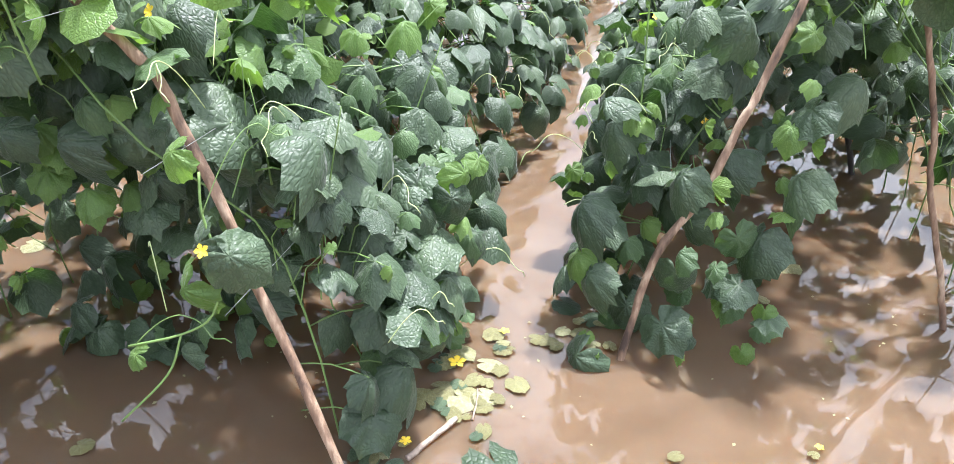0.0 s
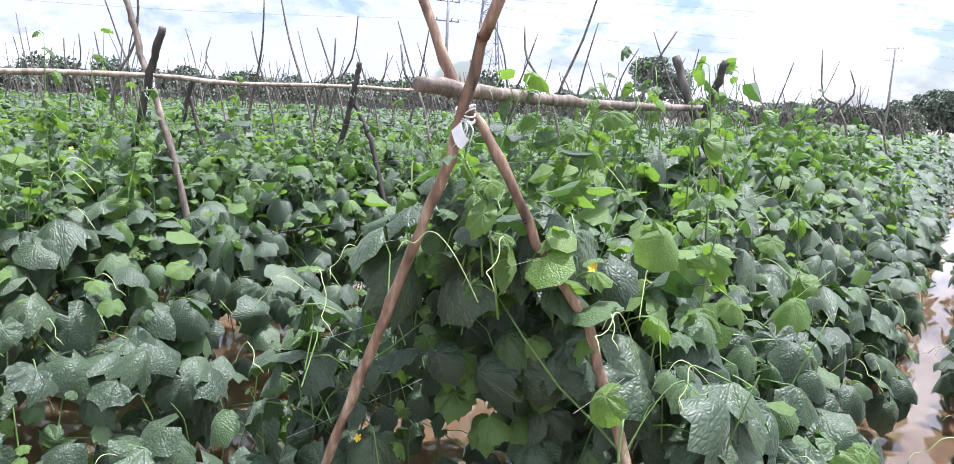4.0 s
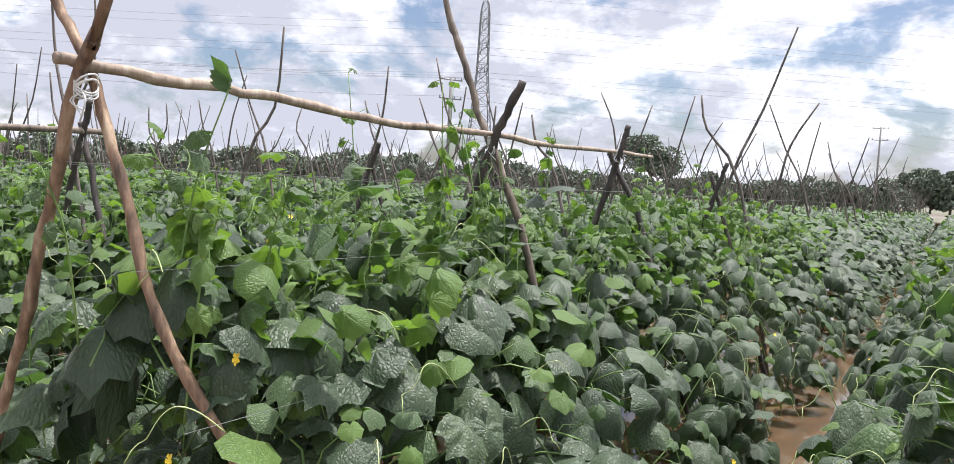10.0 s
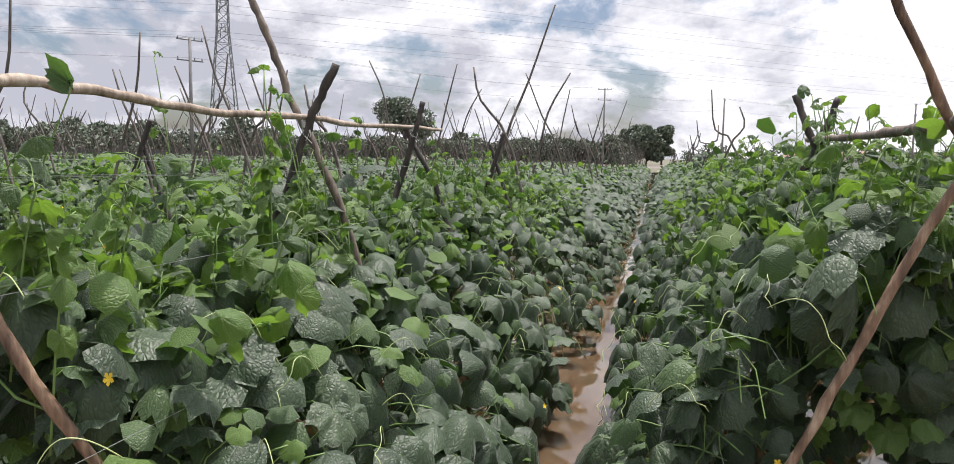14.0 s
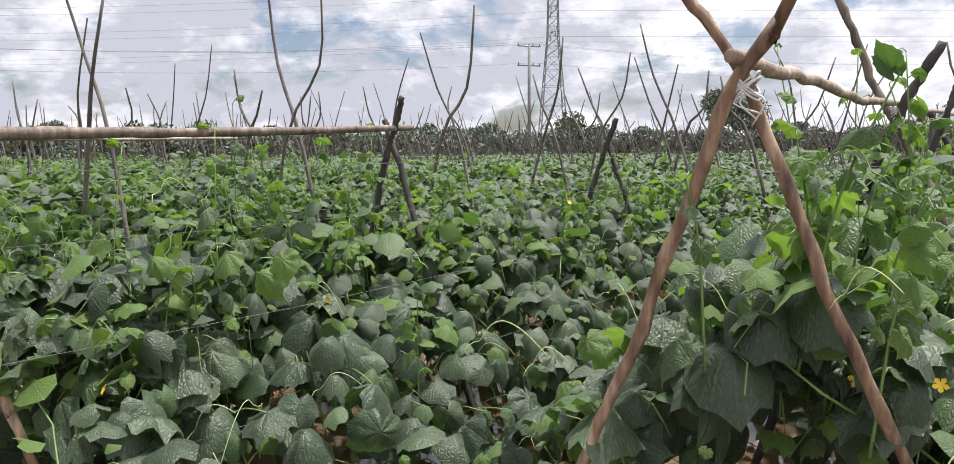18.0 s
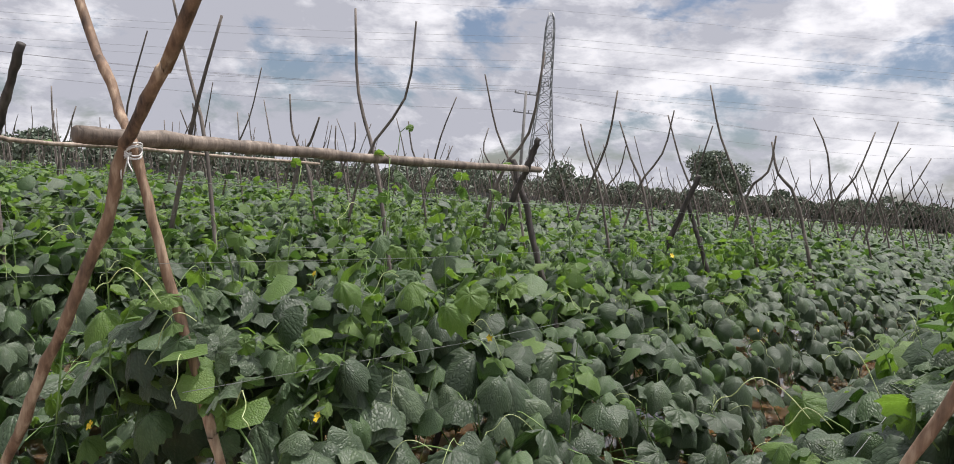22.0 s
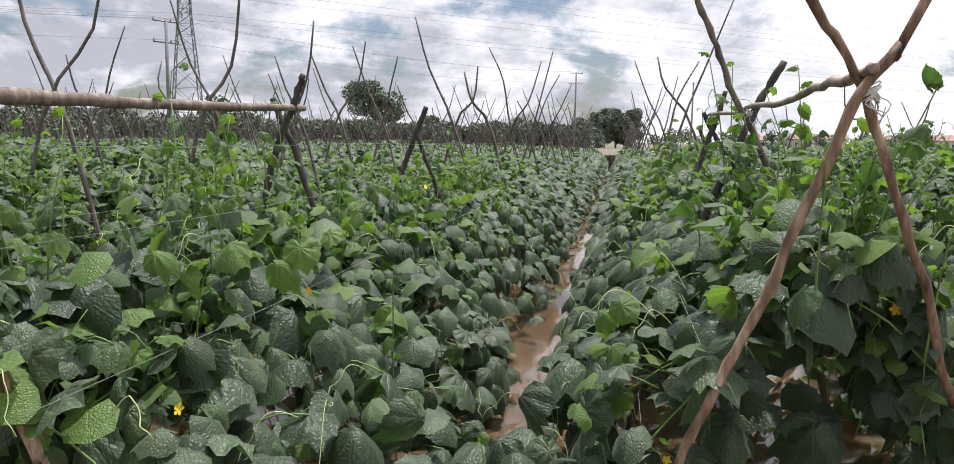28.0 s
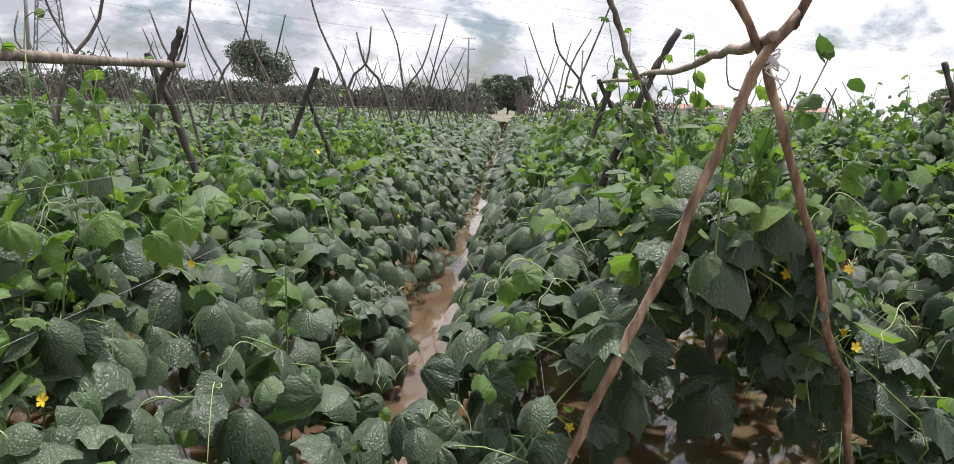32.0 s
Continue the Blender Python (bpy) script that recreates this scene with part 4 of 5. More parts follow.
# Row b.
trellis_frame((1.99, 1.00, 0), "reddish trellis frame with one knotted crooked pole", [
    ([(1.360, 1.0, -0.10), (1.610, 1.0, 0.508), (1.712, 1.0, 0.751), (1.784, 1.0, 0.908), (1.845, 1.0, 1.052), (1.915, 1.0, 1.211), (1.968, 0.995, 1.317), (1.995, 0.99, 1.403), (2.045, 0.99, 1.570), (2.090, 0.99, 1.680), (2.450, 1.08, 2.600)], 0.020, 0.020, pole_brown),
    ([(2.670, 1.050, -0.10), (2.600, 1.070, 0.130), (2.515, 1.095, 0.340), (2.430, 1.125, 0.530), (2.340, 1.154, 0.754), (2.270, 1.172, 0.887), (2.245, 1.170, 0.970), (2.215, 1.155, 1.020), (2.170, 1.130, 1.090), (2.140, 1.100, 1.153), (2.108, 1.065, 1.247), (2.070, 1.040, 1.330), (2.022, 1.030, 1.404), (1.955, 1.030, 1.480), (1.900, 1.020, 1.595), (1.830, 1.020, 1.740), (1.700, 1.010, 2.100), (1.600, 1.000, 2.600)], 0.019, 0.017, pole_brown),
], tie=(2.000, 1.005, 1.425), flap=(2.020, 0.970, 1.400))
ridge_pole([(1.970, 0.880, 1.480), (1.965, 1.267, 1.472), (1.962, 1.824, 1.466), (1.962, 2.790, 1.478)], 0.023, 0.015, pole_worn, "thick weathered round pole lashed along the trellis top", 0.42)
trellis_frame((1.97, 2.68, 0), "dark weathered pair of short crossed stakes", [
    ([(2.550, 2.66, -0.10), (2.097, 2.66, 1.185), (2.051, 2.66, 1.279), (1.960, 2.66, 1.467), (1.872, 2.66, 1.677)], 0.020, 0.019, pole_dark),
    ([(1.450, 2.70, -0.10), (1.903, 2.70, 1.261), (1.946, 2.70, 1.344), (2.006, 2.70, 1.494), (2.062, 2.70, 1.662)], 0.019, 0.018, pole_dark),
], group="trellis pairs along the rows")

# Row d.
trellis_frame((-1.88, -0.78, 0), "brown trellis frame of two crossed peeled poles", [
    ([(-2.620, -0.920, -0.10), (-2.300, -0.865, 0.490), (-2.220, -0.850, 0.630), (-2.150, -0.835, 0.790), (-2.060, -0.815, 0.950), (-1.998, -0.800, 1.095), (-1.930, -0.785, 1.235), (-1.885, -0.785, 1.381), (-1.850, -0.785, 1.423), (-1.793, -0.785, 1.492), (-1.718, -0.785, 1.582), (-1.641, -0.785, 1.678), (-0.870, -0.85, 2.650)], 0.0225, 0.0235, pole_brown),
    ([(-1.560, -0.420, -0.10), (-1.707, -0.586, 0.604), (-1.723, -0.605, 0.684), (-1.751, -0.638, 0.835), (-1.780, -0.665, 0.952), (-1.814, -0.694, 1.083), (-1.843, -0.722, 1.226), (-1.880, -0.745, 1.353), (-1.910, -0.755, 1.423), (-1.976, -0.755, 1.496), (-2.050, -0.760, 1.609), (-2.152, -0.765, 1.731), (-2.600, -0.850, 2.600)], 0.0195, 0.019, pole_brown),
], tie=(-1.875, -0.765, 1.385))
ridge_pole([(-1.915, -0.885, 1.414), (-1.920, -0.555, 1.424), (-1.925, -0.200, 1.431), (-1.925, 0.300, 1.440), (-1.925, 1.190, 1.470)], 0.030, 0.016, pole_worn, "thick bamboo pole lashed along the trellis top", 0.42)
trellis_frame((-1.95, 1.10, 0), "dark weathered pair of crossed stakes", [
    ([(-2.400, 1.085, -0.10), (-2.099, 1.085, 0.958), (-2.011, 1.085, 1.277), (-1.930, 1.085, 1.464), (-1.876, 1.085, 1.605)], 0.018, 0.016, pole_dark),
    ([(-1.400, 1.13, -0.10), (-1.748, 1.13, 0.785), (-1.872, 1.13, 1.079), (-1.951, 1.13, 1.308), (-2.017, 1.13, 1.450), (-2.040, 1.13, 1.510)], 0.017, 0.016, pole_dark),
], tie=(-1.955, 1.105, 1.462), group="trellis pairs along the rows")
trellis_frame((-1.95, 3.14, 0), "dark weathered pair of crossed stakes", [
    ([(-2.450, 3.12, -0.10), (-2.174, 3.12, 0.753), (-2.013, 3.12, 1.230), (-1.883, 3.12, 1.565)], 0.022, 0.020, pole_dark),
    ([(-1.450, 3.16, -0.10), (-1.782, 3.16, 0.906), (-1.894, 3.16, 1.202), (-1.975, 3.16, 1.420)], 0.018, 0.016, pole_dark),
], group="trellis pairs along the rows")

# Row e.
trellis_frame((-3.92, -1.85, 0), "brown trellis frame of two crossed poles", [
    ([(-4.45, -1.85, -0.1), (-3.92, -1.85, 1.36), (-3.55, -1.85, 2.5)], 0.020, 0.018, pole_brown),
    ([(-3.45, -1.80, -0.1), (-3.92, -1.81, 1.36), (-4.25, -1.82, 2.5)], 0.019, 0.017, pole_brown),
], tie=(-3.92, -1.84, 1.36))
ridge_pole([(-3.94, -1.95, 1.405), (-3.93, -0.928, 1.438), (-3.93, -0.357, 1.438), (-3.93, -0.169, 1.434), (-3.93, 0.329, 1.450), (-3.93, 0.640, 1.450), (-3.93, 1.606, 1.461)], 0.016, 0.011, pole_pale, "thin pale wavy pole lashed along the trellis top")
trellis_frame((-3.93, -0.33, 0), "trellis pair of one thick dark stake and one tall thin stake", [
    ([(-4.600, -0.345, -0.10), (-4.302, -0.345, 0.619), (-4.138, -0.345, 1.005), (-3.952, -0.345, 1.335), (-3.796, -0.345, 1.584), (-3.636, -0.345, 1.846)], 0.022, 0.021, pole_dark),
    ([(-3.600, -0.30, -0.10), (-3.906, -0.30, 1.012), (-3.982, -0.30, 1.193), (-4.134, -0.30, 1.479), (-4.327, -0.30, 1.750), (-4.534, -0.30, 2.067), (-4.66, -0.30, 2.32)], 0.014, 0.010, pole_grey),
], tie=(-4.0, -0.33, 1.36), group="trellis pairs along the rows")

# Row a.
trellis_frame((3.77, 2.08, 0), "reddish trellis frame of two crossed poles", [
    ([(3.240, 1.740, -0.10), (3.272, 1.786, 0.132), (3.322, 1.846, 0.355), (3.423, 1.892, 0.527), (3.484, 1.943, 0.719), (3.516, 1.965, 0.795), (3.562, 2.005, 0.949), (3.652, 2.076, 1.210), (3.780, 2.10, 1.500), (4.250, 2.15, 2.550)], 0.019, 0.017, pole_brown),
    ([(4.330, 2.20, -0.10), (4.275, 2.20, 0.068), (4.229, 2.20, 0.205), (4.134, 2.20, 0.437), (4.094, 2.20, 0.558), (4.071, 2.20, 0.674), (4.012, 2.19, 0.837), (3.940, 2.18, 1.039), (3.790, 2.14, 1.500), (3.400, 2.00, 2.400)], 0.016, 0.013, pole_brown),
], tie=(3.785, 2.12, 1.495))
ridge_pole([(3.800, 1.980, 1.555), (3.790, 2.750, 1.570), (3.763, 3.650, 1.556)], 0.017, 0.011, pole_pale, "pale round pole lashed along the trellis top")
trellis_frame((3.77, 3.45, 0), "dark weathered pair of short crossed stakes", [
    ([(3.323, 3.450, -0.084), (3.768, 3.450, 1.516), (3.848, 3.450, 1.774)], 0.019, 0.017, pole_dark),
    ([(4.286, 3.490, -0.061), (3.768, 3.490, 1.516), (3.700, 3.490, 1.664)], 0.018, 0.016, pole_dark),
], group="trellis pairs along the rows")

# Thin tall stakes, in pairs all along the rows.


def stake_lines(xc, y, rng, tall=1.0):
    lines = []
    for s in (-1, 1):
        if rng.random() < 0.12:
            continue
        top = rng.uniform(1.9, 2.7) * tall + 0.5 * (1 - tall)
        lean = rng.uniform(0.55, 1.0) * (top - 1.45) * 0.42
        yy = y + rng.normal(0, 0.10)
        pts = np.array([(-s * 0.42, 0, -0.1), (-s * 0.05, 0, 1.4), (s * lean * 0.55, 0, 1.45 + (top - 1.45) * 0.5), (s * lean, 0, top)])
        pts[1:] += rng.normal(0, 0.035, (3, 3))
        pts[:, 0] += xc
        pts[:, 1] += yy
        lines.append((spline(pts, 9), np.linspace(0.017, 0.008, 10) * rng.uniform(0.75, 1.2)))
    return lines


stake_rng = np.random.default_rng(21)
bundle = []
for xc, y0 in [*ROWS_AT.values(), *LEFT, *RIGHT]:
    right = xc > 1.0
    y = y0 + (5.2 if xc in (0.0, -1.93) else 2.6)
    while y < ROW_END - (23 if xc in SHORT else 1):
        lines = stake_lines(xc, y, stake_rng, 0.72 if right else 1.0)
        if lines and (not right or stake_rng.random() < 0.4):
            if y < 20 and -16 < xc < 4:
                pair = thing("stake_pair", (xc, y, 0), "tall thin grey wooden stakes leaning across each other", "stake", "thin stakes along the rows")
                for line, radii in lines:
                    part("stake", tube_mesh("stake", [(line - (xc, y, 0), radii)], pole_grey, 6), pair)
            else:
                bundle.append((lines, xc, y))
        y += stake_rng.uniform(1.3, 1.9) * (1.0 if y < 30 else 1.4)
stakes = part("far_stakes", tube_mesh("far_stakes", [l for lines, _, _ in bundle for l in lines], pole_grey, 4))
tagged(stakes, "hundreds of thin grey stakes standing over distant crop rows", "stakes", kind="stuff")

# ---- flowers, strings, floating litter ----
bit_rng = np.random.default_rng(31)


def flower_shape():
    """Five pointed petals round a small cup."""
    vs, fs = [(0, 0, -0.15)], []
    for k in range(5):
        a = 2 * np.pi * k / 5
        for da, r, z in ((-0.62, 0.35, 0.02), (-0.48, 0.75, 0.14), (0.0, 1.0, 0.08), (0.48, 0.75, 0.14), (0.62, 0.35, 0.02), (0.0, 0.5, 0.0)):
            vs.append((r * math.cos(a + da), r * math.sin(a + da), z))
        b = 1 + 6 * k
        fs += [(0, b, b + 5), (0, b + 5, b + 4), (b, b + 1, b + 5), (b + 1, b + 2, b + 5), (b + 2, b + 3, b + 5), (b + 3, b + 4, b + 5)]
    return np.array(vs), np.array(fs)


FLOWER = mesh_of("flower", *flower_shape(), petal_yellow)


def flower(key, x, y, z, size=0.03, facing=(0, -1, 0.5)):
    row = crop[key]
    t = frames_for(np.array([facing]) + bit_rng.normal(0, 0.25, (1, 3)), bit_rng.normal(0, 1, (1, 3)))[0]
    m = Matrix.Translation((x - row.location.x, y - row.location.y, z)) @ Matrix(t.tolist()).to_4x4() @ Matrix.Diagonal((size, size, size, 1))
    part("flower", FLOWER, row, "yellow five-petalled flower", m)


for spot in (("c", 0.16, 0.20, 0.92), ("c", -0.21, 0.70, 0.93), ("c", 0.02, 0.30, 0.42), ("c", 0.35, 0.10, 0.3), ("c", -0.45, 0.25, 0.4), ("c", -0.40, 0.20, 0.45),
             ("c", 0.30, 0.15, 0.95), ("c", 0.28, 0.02, 0.78), ("c", 0.40, 0.35, 0.72), ("c", 0.05, 0.45, 1.15), ("c", 0.25, 0.50, 0.5),
             ("b", 2.05, 1.32, 0.75), ("b", 2.43, 0.95, 0.72), ("b", 1.63, 1.10, 0.55), ("b", 2.23, 1.20, 1.1), ("b", 1.48, 1.60, 0.7),
             ("d", -2.14, -0.71, 0.62), ("d", -1.49, -0.46, 0.75), ("d", -1.94, -0.36, 0.7), ("d", -1.54, 0.34, 0.85), ("d", -1.69, -0.66, 0.5),
             ("a", 3.43, 2.30, 0.6), ("a", 4.03, 2.50, 0.5), ("a", 3.23, 2.90, 0.8)):
    flower(*spot, size=bit_rng.uniform(0.012, 0.018))
for k in range(20):
    key = "abcde"[bit_rng.integers(0, 5)]
    xc, y0 = ROWS_AT[key]
    side = bit_rng.choice([-1, 1])
    z = bit_rng.uniform(0.3, 1.3)
    flower(key, xc + side * (half_width(z, reach(xc, side)) + 0.0), y0 + bit_rng.uniform(0.4, 7), z, bit_rng.uniform(0.011, 0.016), (side, -0.4, 0.5))

# Long loose tendrils and runners that hang out of the hedge ends.
for key, n in (("a", 5), ("b", 12), ("c", 15), ("d", 14), ("e", 8)):
    xc, y0 = ROWS_AT[key]
    for k in range(n):
        z = bit_rng.uniform(0.35, 1.25)
        side = bit_rng.choice([-1, 1])
        at = np.array([side * half_width(z, reach(xc, side)) * bit_rng.uniform(0.3, 1.0), bit_rng.uniform(-0.12, 1.6), z])
        part("tendril", tube_mesh("tendril", [tendril(at, bit_rng, bit_rng.uniform(0.6, 1.4), 0.0012)], tendril_pale, 5), crop[key], "pale curling tendril")

for key in "abcde":
    xc, y0 = ROWS_AT[key]
    for side in (-1, 1):
        for z in (0.55, 0.85, 1.12, 1.32):
            u = np.linspace(0, 14, 15)
            x = side * max(half_width(z, 0.55), 0.03) + 0 * u
            line = np.stack([x, u, z - 0.015 * np.sin(u * math.pi / 1.6) ** 2 + 0 * u], 1)
            part("string", tube_mesh("string", [(line, 0.0008)], string_white, 3), crop[key])

# A runner hangs on the knotted pole of row b, its end reaching over the water.
runner = thing("hanging_vine", (2.44, 1.06, 0.10), "light green cucumber runner hanging from a pole over water", "vine")
main = np.array([(-0.05, -0.02, 0.74), (-0.045, -0.04, 0.66), (-0.02, -0.05, 0.55), (-0.04, -0.07, 0.44), (-0.11, -0.09, 0.39), (-0.22, -0.12, 0.36)])
part("stem", tube_mesh("stem", [(spline(main, 20), 0.0028), (spline([main[4], (-0.14, -0.12, 0.30), (-0.24, -0.17, 0.19)], 10), 0.0025)], stem_green, 6), runner)
for at, normal, tip, size, kind in (((-0.08, -0.05, 0.79), (-0.1, -0.7, 0.6), (-0.3, 0, -0.3), 0.085, YOUNG_MESH), ((-0.05, -0.06, 0.60), (-0.2, -0.8, 0.3), (-0.5, 0, -0.6), 0.11, OLD_MESH),
                                    ((0.02, -0.07, 0.59), (0.3, -0.7, 0.6), (0.6, 0, -0.3), 0.12, OLD_MESH), ((-0.09, -0.08, 0.50), (-0.3, -0.8, 0.2), (-0.5, 0, -0.7), 0.12, YOUNG_MESH), ((-0.20, -0.13, 0.35), (0, -0.6, 0.8), (-1, 0, -0.3), 0.055, YOUNG_MESH)):
    t = frames_for(np.array([normal]), np.array([tip]))[0]
    part("leaf", kind[2], runner, at=Matrix.Translation(at) @ Matrix(t.tolist()).to_4x4() @ Matrix.Diagonal((size, size, size, 1)))
for at, size in (((-0.04, -0.05, 0.66), 1.6), ((-0.2, -0.12, 0.37), 1.2)):
    part("tendril", tube_mesh("tendril", [tendril(np.array(at), bit_rng, size)], stem_green, 4), runner)

# Fallen leaves, petals and sticks on the water.
LITTER = [(2.98, 1.22, 0.22, 1), (2.63, 1.18, 0.08, 1), (3.05, 2.00, 0.10, 1), (3.14, 1.93, 0.09, 1), (2.64, 1.34, 0.12, 1), (2.70, 1.02, 0.06, 1),
          (2.68, 1.10, 0.08, 0), (2.80, 1.00, 0.10, 0), (2.74, 0.97, 0.08, 0), (2.95, 0.99, 0.06, 0), (3.01, 1.18, 0.07, 0), (2.76, 1.48, 0.10, 0), (2.72, 1.42, 0.08, 0), (2.82, 1.45, 0.09, 0), (2.86, 1.62, 0.07, 0), (2.90, 1.61, 0.06, 0), (2.96, 1.56, 0.08, 0),
          (3.82, 2.47, 0.13, 0), (3.70, 2.20, 0.08, 0), (2.77, 1.66, 0.07, 0), (2.71, 1.76, 0.07, 0), (3.02, 1.79, 0.06, 0), (3.13, 1.85, 0.07, 0), (2.98, 1.78, 0.05, 0), (2.86, 1.47, 0.07, 0), (2.62, 1.23, 0.05, 0), (3.42, 1.38, 0.04, 0), (3.77, 1.47, 0.035, 0),
          (0.46, -0.20, 0.10, 0), (0.62, -0.14, 0.11, 0), (0.75, 0.02, 0.10, 0), (1.10, 1.02, 0.10, 0), (1.25, 0.78, 0.09, 0), (1.38, 0.72, 0.10, 0), (1.10, 0.30, 0.08, 0), (-0.87, -0.21, 0.09, 0), (-0.82, 0.29, 0.08, 0), (1.04, 1.87, 0.10, 0), (-0.77, -0.50, 0.10, 0), (1.91, 1.03, 0.06, 0)]
LITTER += [(2.70 + 0.22 * bit_rng.random(), 1.32 + 0.45 * bit_rng.random(), bit_rng.uniform(0.03, 0.065), int(bit_rng.random() < 0.3)) for k in range(34)]
LITTER += [(2.62 + 0.14 * bit_rng.random(), 1.0 + 0.25 * bit_rng.random(), bit_rng.uniform(0.025, 0.05), int(bit_rng.random() < 0.2)) for k in range(16)]
LITTER += [(3.0 + 0.25 * bit_rng.random(), 1.75 + 0.22 * bit_rng.random(), bit_rng.uniform(0.03, 0.06), 0) for k in range(9)]
for x, y, size, green in LITTER:
    ob = part("fallen_leaf", (OLD_MESH if green else DEAD_MESH)[bit_rng.choice([2, 4])], at=pose(x, y, 0.012, bit_rng.uniform(-6, 6), bit_rng.uniform(-6, 6), bit_rng.uniform(0, 360)) @ Matrix.Diagonal((size * bit_rng.uniform(0.6, 1.1), size * bit_rng.uniform(0.8, 1.25), size * 0.2, 1)))
    tagged(ob, "limp green leaf floating on the muddy water" if green else "yellowed fallen leaf floating on the muddy water", "leaf", "fallen leaves")
for x, y, s in ((2.77, 1.60, 0.030), (2.72, 1.25, 0.018), (2.88, 1.79, 0.018), (3.05, 1.10, 0.024), (2.63, 1.12, 0.016), (2.66, 1.06, 0.014), (2.69, 1.14, 0.015), (3.79, 1.50, 0.013), (1.07, 1.14, 0.03), (-0.84, 0.04, 0.03)):
    tagged(part("fallen_flower", FLOWER, at=pose(x, y, 0.014, 0, 0, bit_rng.uniform(0, 360)) @ Matrix.Diagonal((s, s, s, 1))), "yellow flower floating on the muddy water", "flower", "fallen flowers")
for a, b, r in (((2.74, 1.20, 0.006), (2.83, 1.36, 0.02), 0.009), ((2.87, 1.38, 0.004), (2.86, 1.49, 0.02), 0.003), ((3.35, 0.97, 0.003), (3.50, 0.95, 0.004), 0.003), ((0.09, -0.37, 0.003), (0.32, -0.31, 0.006), 0.008), ((3.52, 0.70, 0.003), (3.63, 0.75, 0.003), 0.003)):
    ob = part("stick", pole_mesh("stick", [np.zeros(3), (np.array(b) - a) / 2 + (0.004, 0.003, 0.001), np.array(b) - a], r, r * 0.8, pole_pale, bit_rng, n=8, sides=6, wobble=0.001))
    ob.location = a
    tagged(ob, "short pale stick lying on the muddy water", "stick", "sticks")
crumbs = bit_rng.uniform(0, 1, (260, 2)) * (4.6, 3.2) + (0.2, -0.9)
cv, cf = [], []
for k, (x, y) in enumerate(crumbs):
    s, a = bit_rng.uniform(0.003, 0.009), bit_rng.uniform(0, 6.3)
    c, d = math.cos(a) * s, math.sin(a) * s
    cv += [(x + c, y + d, 0.003), (x - d * 0.6, y + c * 0.6, 0.005), (x - c, y - d, 0.003), (x + d * 0.6, y - c * 0.6, 0.004)]
    cf.append((4 * k, 4 * k + 1, 4 * k + 2, 4 * k + 3))
tagged(part("floating_crumbs", mesh_of("floating_crumbs", cv, np.array(cf), leaf_dead, uvs=np.zeros((len(cv), 2)))), "small pale plant bits floating on muddy water", "plant litter", kind="stuff")

# ---- the distance ----
tree_rng = np.random.default_rng(77)


def crown_mesh(name, blobs, count, size, mat, rng):
    """A crown of many small leaf cards on uneven clumps. blobs: (centre, radii)."""
    vs = []
    weight = np.array([r[0] * r[2] for _, r in blobs])
    for (c, r), w in zip(blobs, weight / weight.sum()):
        n = max(int(count * w), 8)
        d = rng.normal(0, 1, (n, 3))
        d /= np.linalg.norm(d, axis=1)[:, None]
        p = np.array(c) + d * np.array(r) * rng.uniform(0.55, 1.08, n)[:, None]
        a, b = rng.normal(0, 1, (2, n, 3))
        a /= np.linalg.norm(a, axis=1)[:, None]
        b -= (a * b).sum(1)[:, None] * a
        b /= np.linalg.norm(b, axis=1)[:, None]
        s = size * rng.uniform(0.6, 1.3, n)[:, None]
        vs.append(np.stack([p + a * s, p + b * s * 0.55, p - a * s, p - b * s * 0.55], 1))
    v = np.concatenate(vs)
    return mesh_of(name, v.reshape(-1, 3), np.arange(len(v) * 4).reshape(-1, 4), mat, smooth=False)


def tree(at, height, spread, label, count, leaf, mat, low=0.25, clumps=14, group=""):
    rng = tree_rng
    t = thing("tree", at, label, "tree", group)
    fork = np.array([0, 0, height * low])
    lines = [(spline([(0, 0, -0.2), fork * (0.5, 0.5, 0.6) + (rng.normal(0, 0.02 * height), 0, 0), fork + (0, 0, 0.2 * height)], 8), np.linspace(0.035, 0.02, 9) * height)]
    blobs = []
    for k in range(clumps):
        a = rng.uniform(0, 2 * np.pi)
        rr = spread * np.sqrt(rng.random()) * 0.72
        zz = height * rng.uniform(low + 0.12, 0.86) * (1 - 0.25 * (rr / spread) ** 2)
        c = np.array([rr * np.cos(a), rr * np.sin(a), zz])
        q = rng.uniform(0.24, 0.42) * spread
        blobs.append((c, (q, q, q * rng.uniform(0.55, 0.85))))
        if k < 7:
            lines.append((spline([fork, (fork + c) / 2 + (0, 0, 0.05 * height), c], 6), np.linspace(0.016, 0.005, 7) * height))
    part("trunk", tube_mesh("trunk", lines, bark, 6), t)
    part("crown", crown_mesh("crown", blobs, count, leaf, mat, rng), t)
    return t


def polar(bearing, far):
    """A place by its bearing, in degrees to the right of the rows, and its distance."""
    return (far * math.sin(radians(bearing)), far * math.cos(radians(bearing)), -0.12)


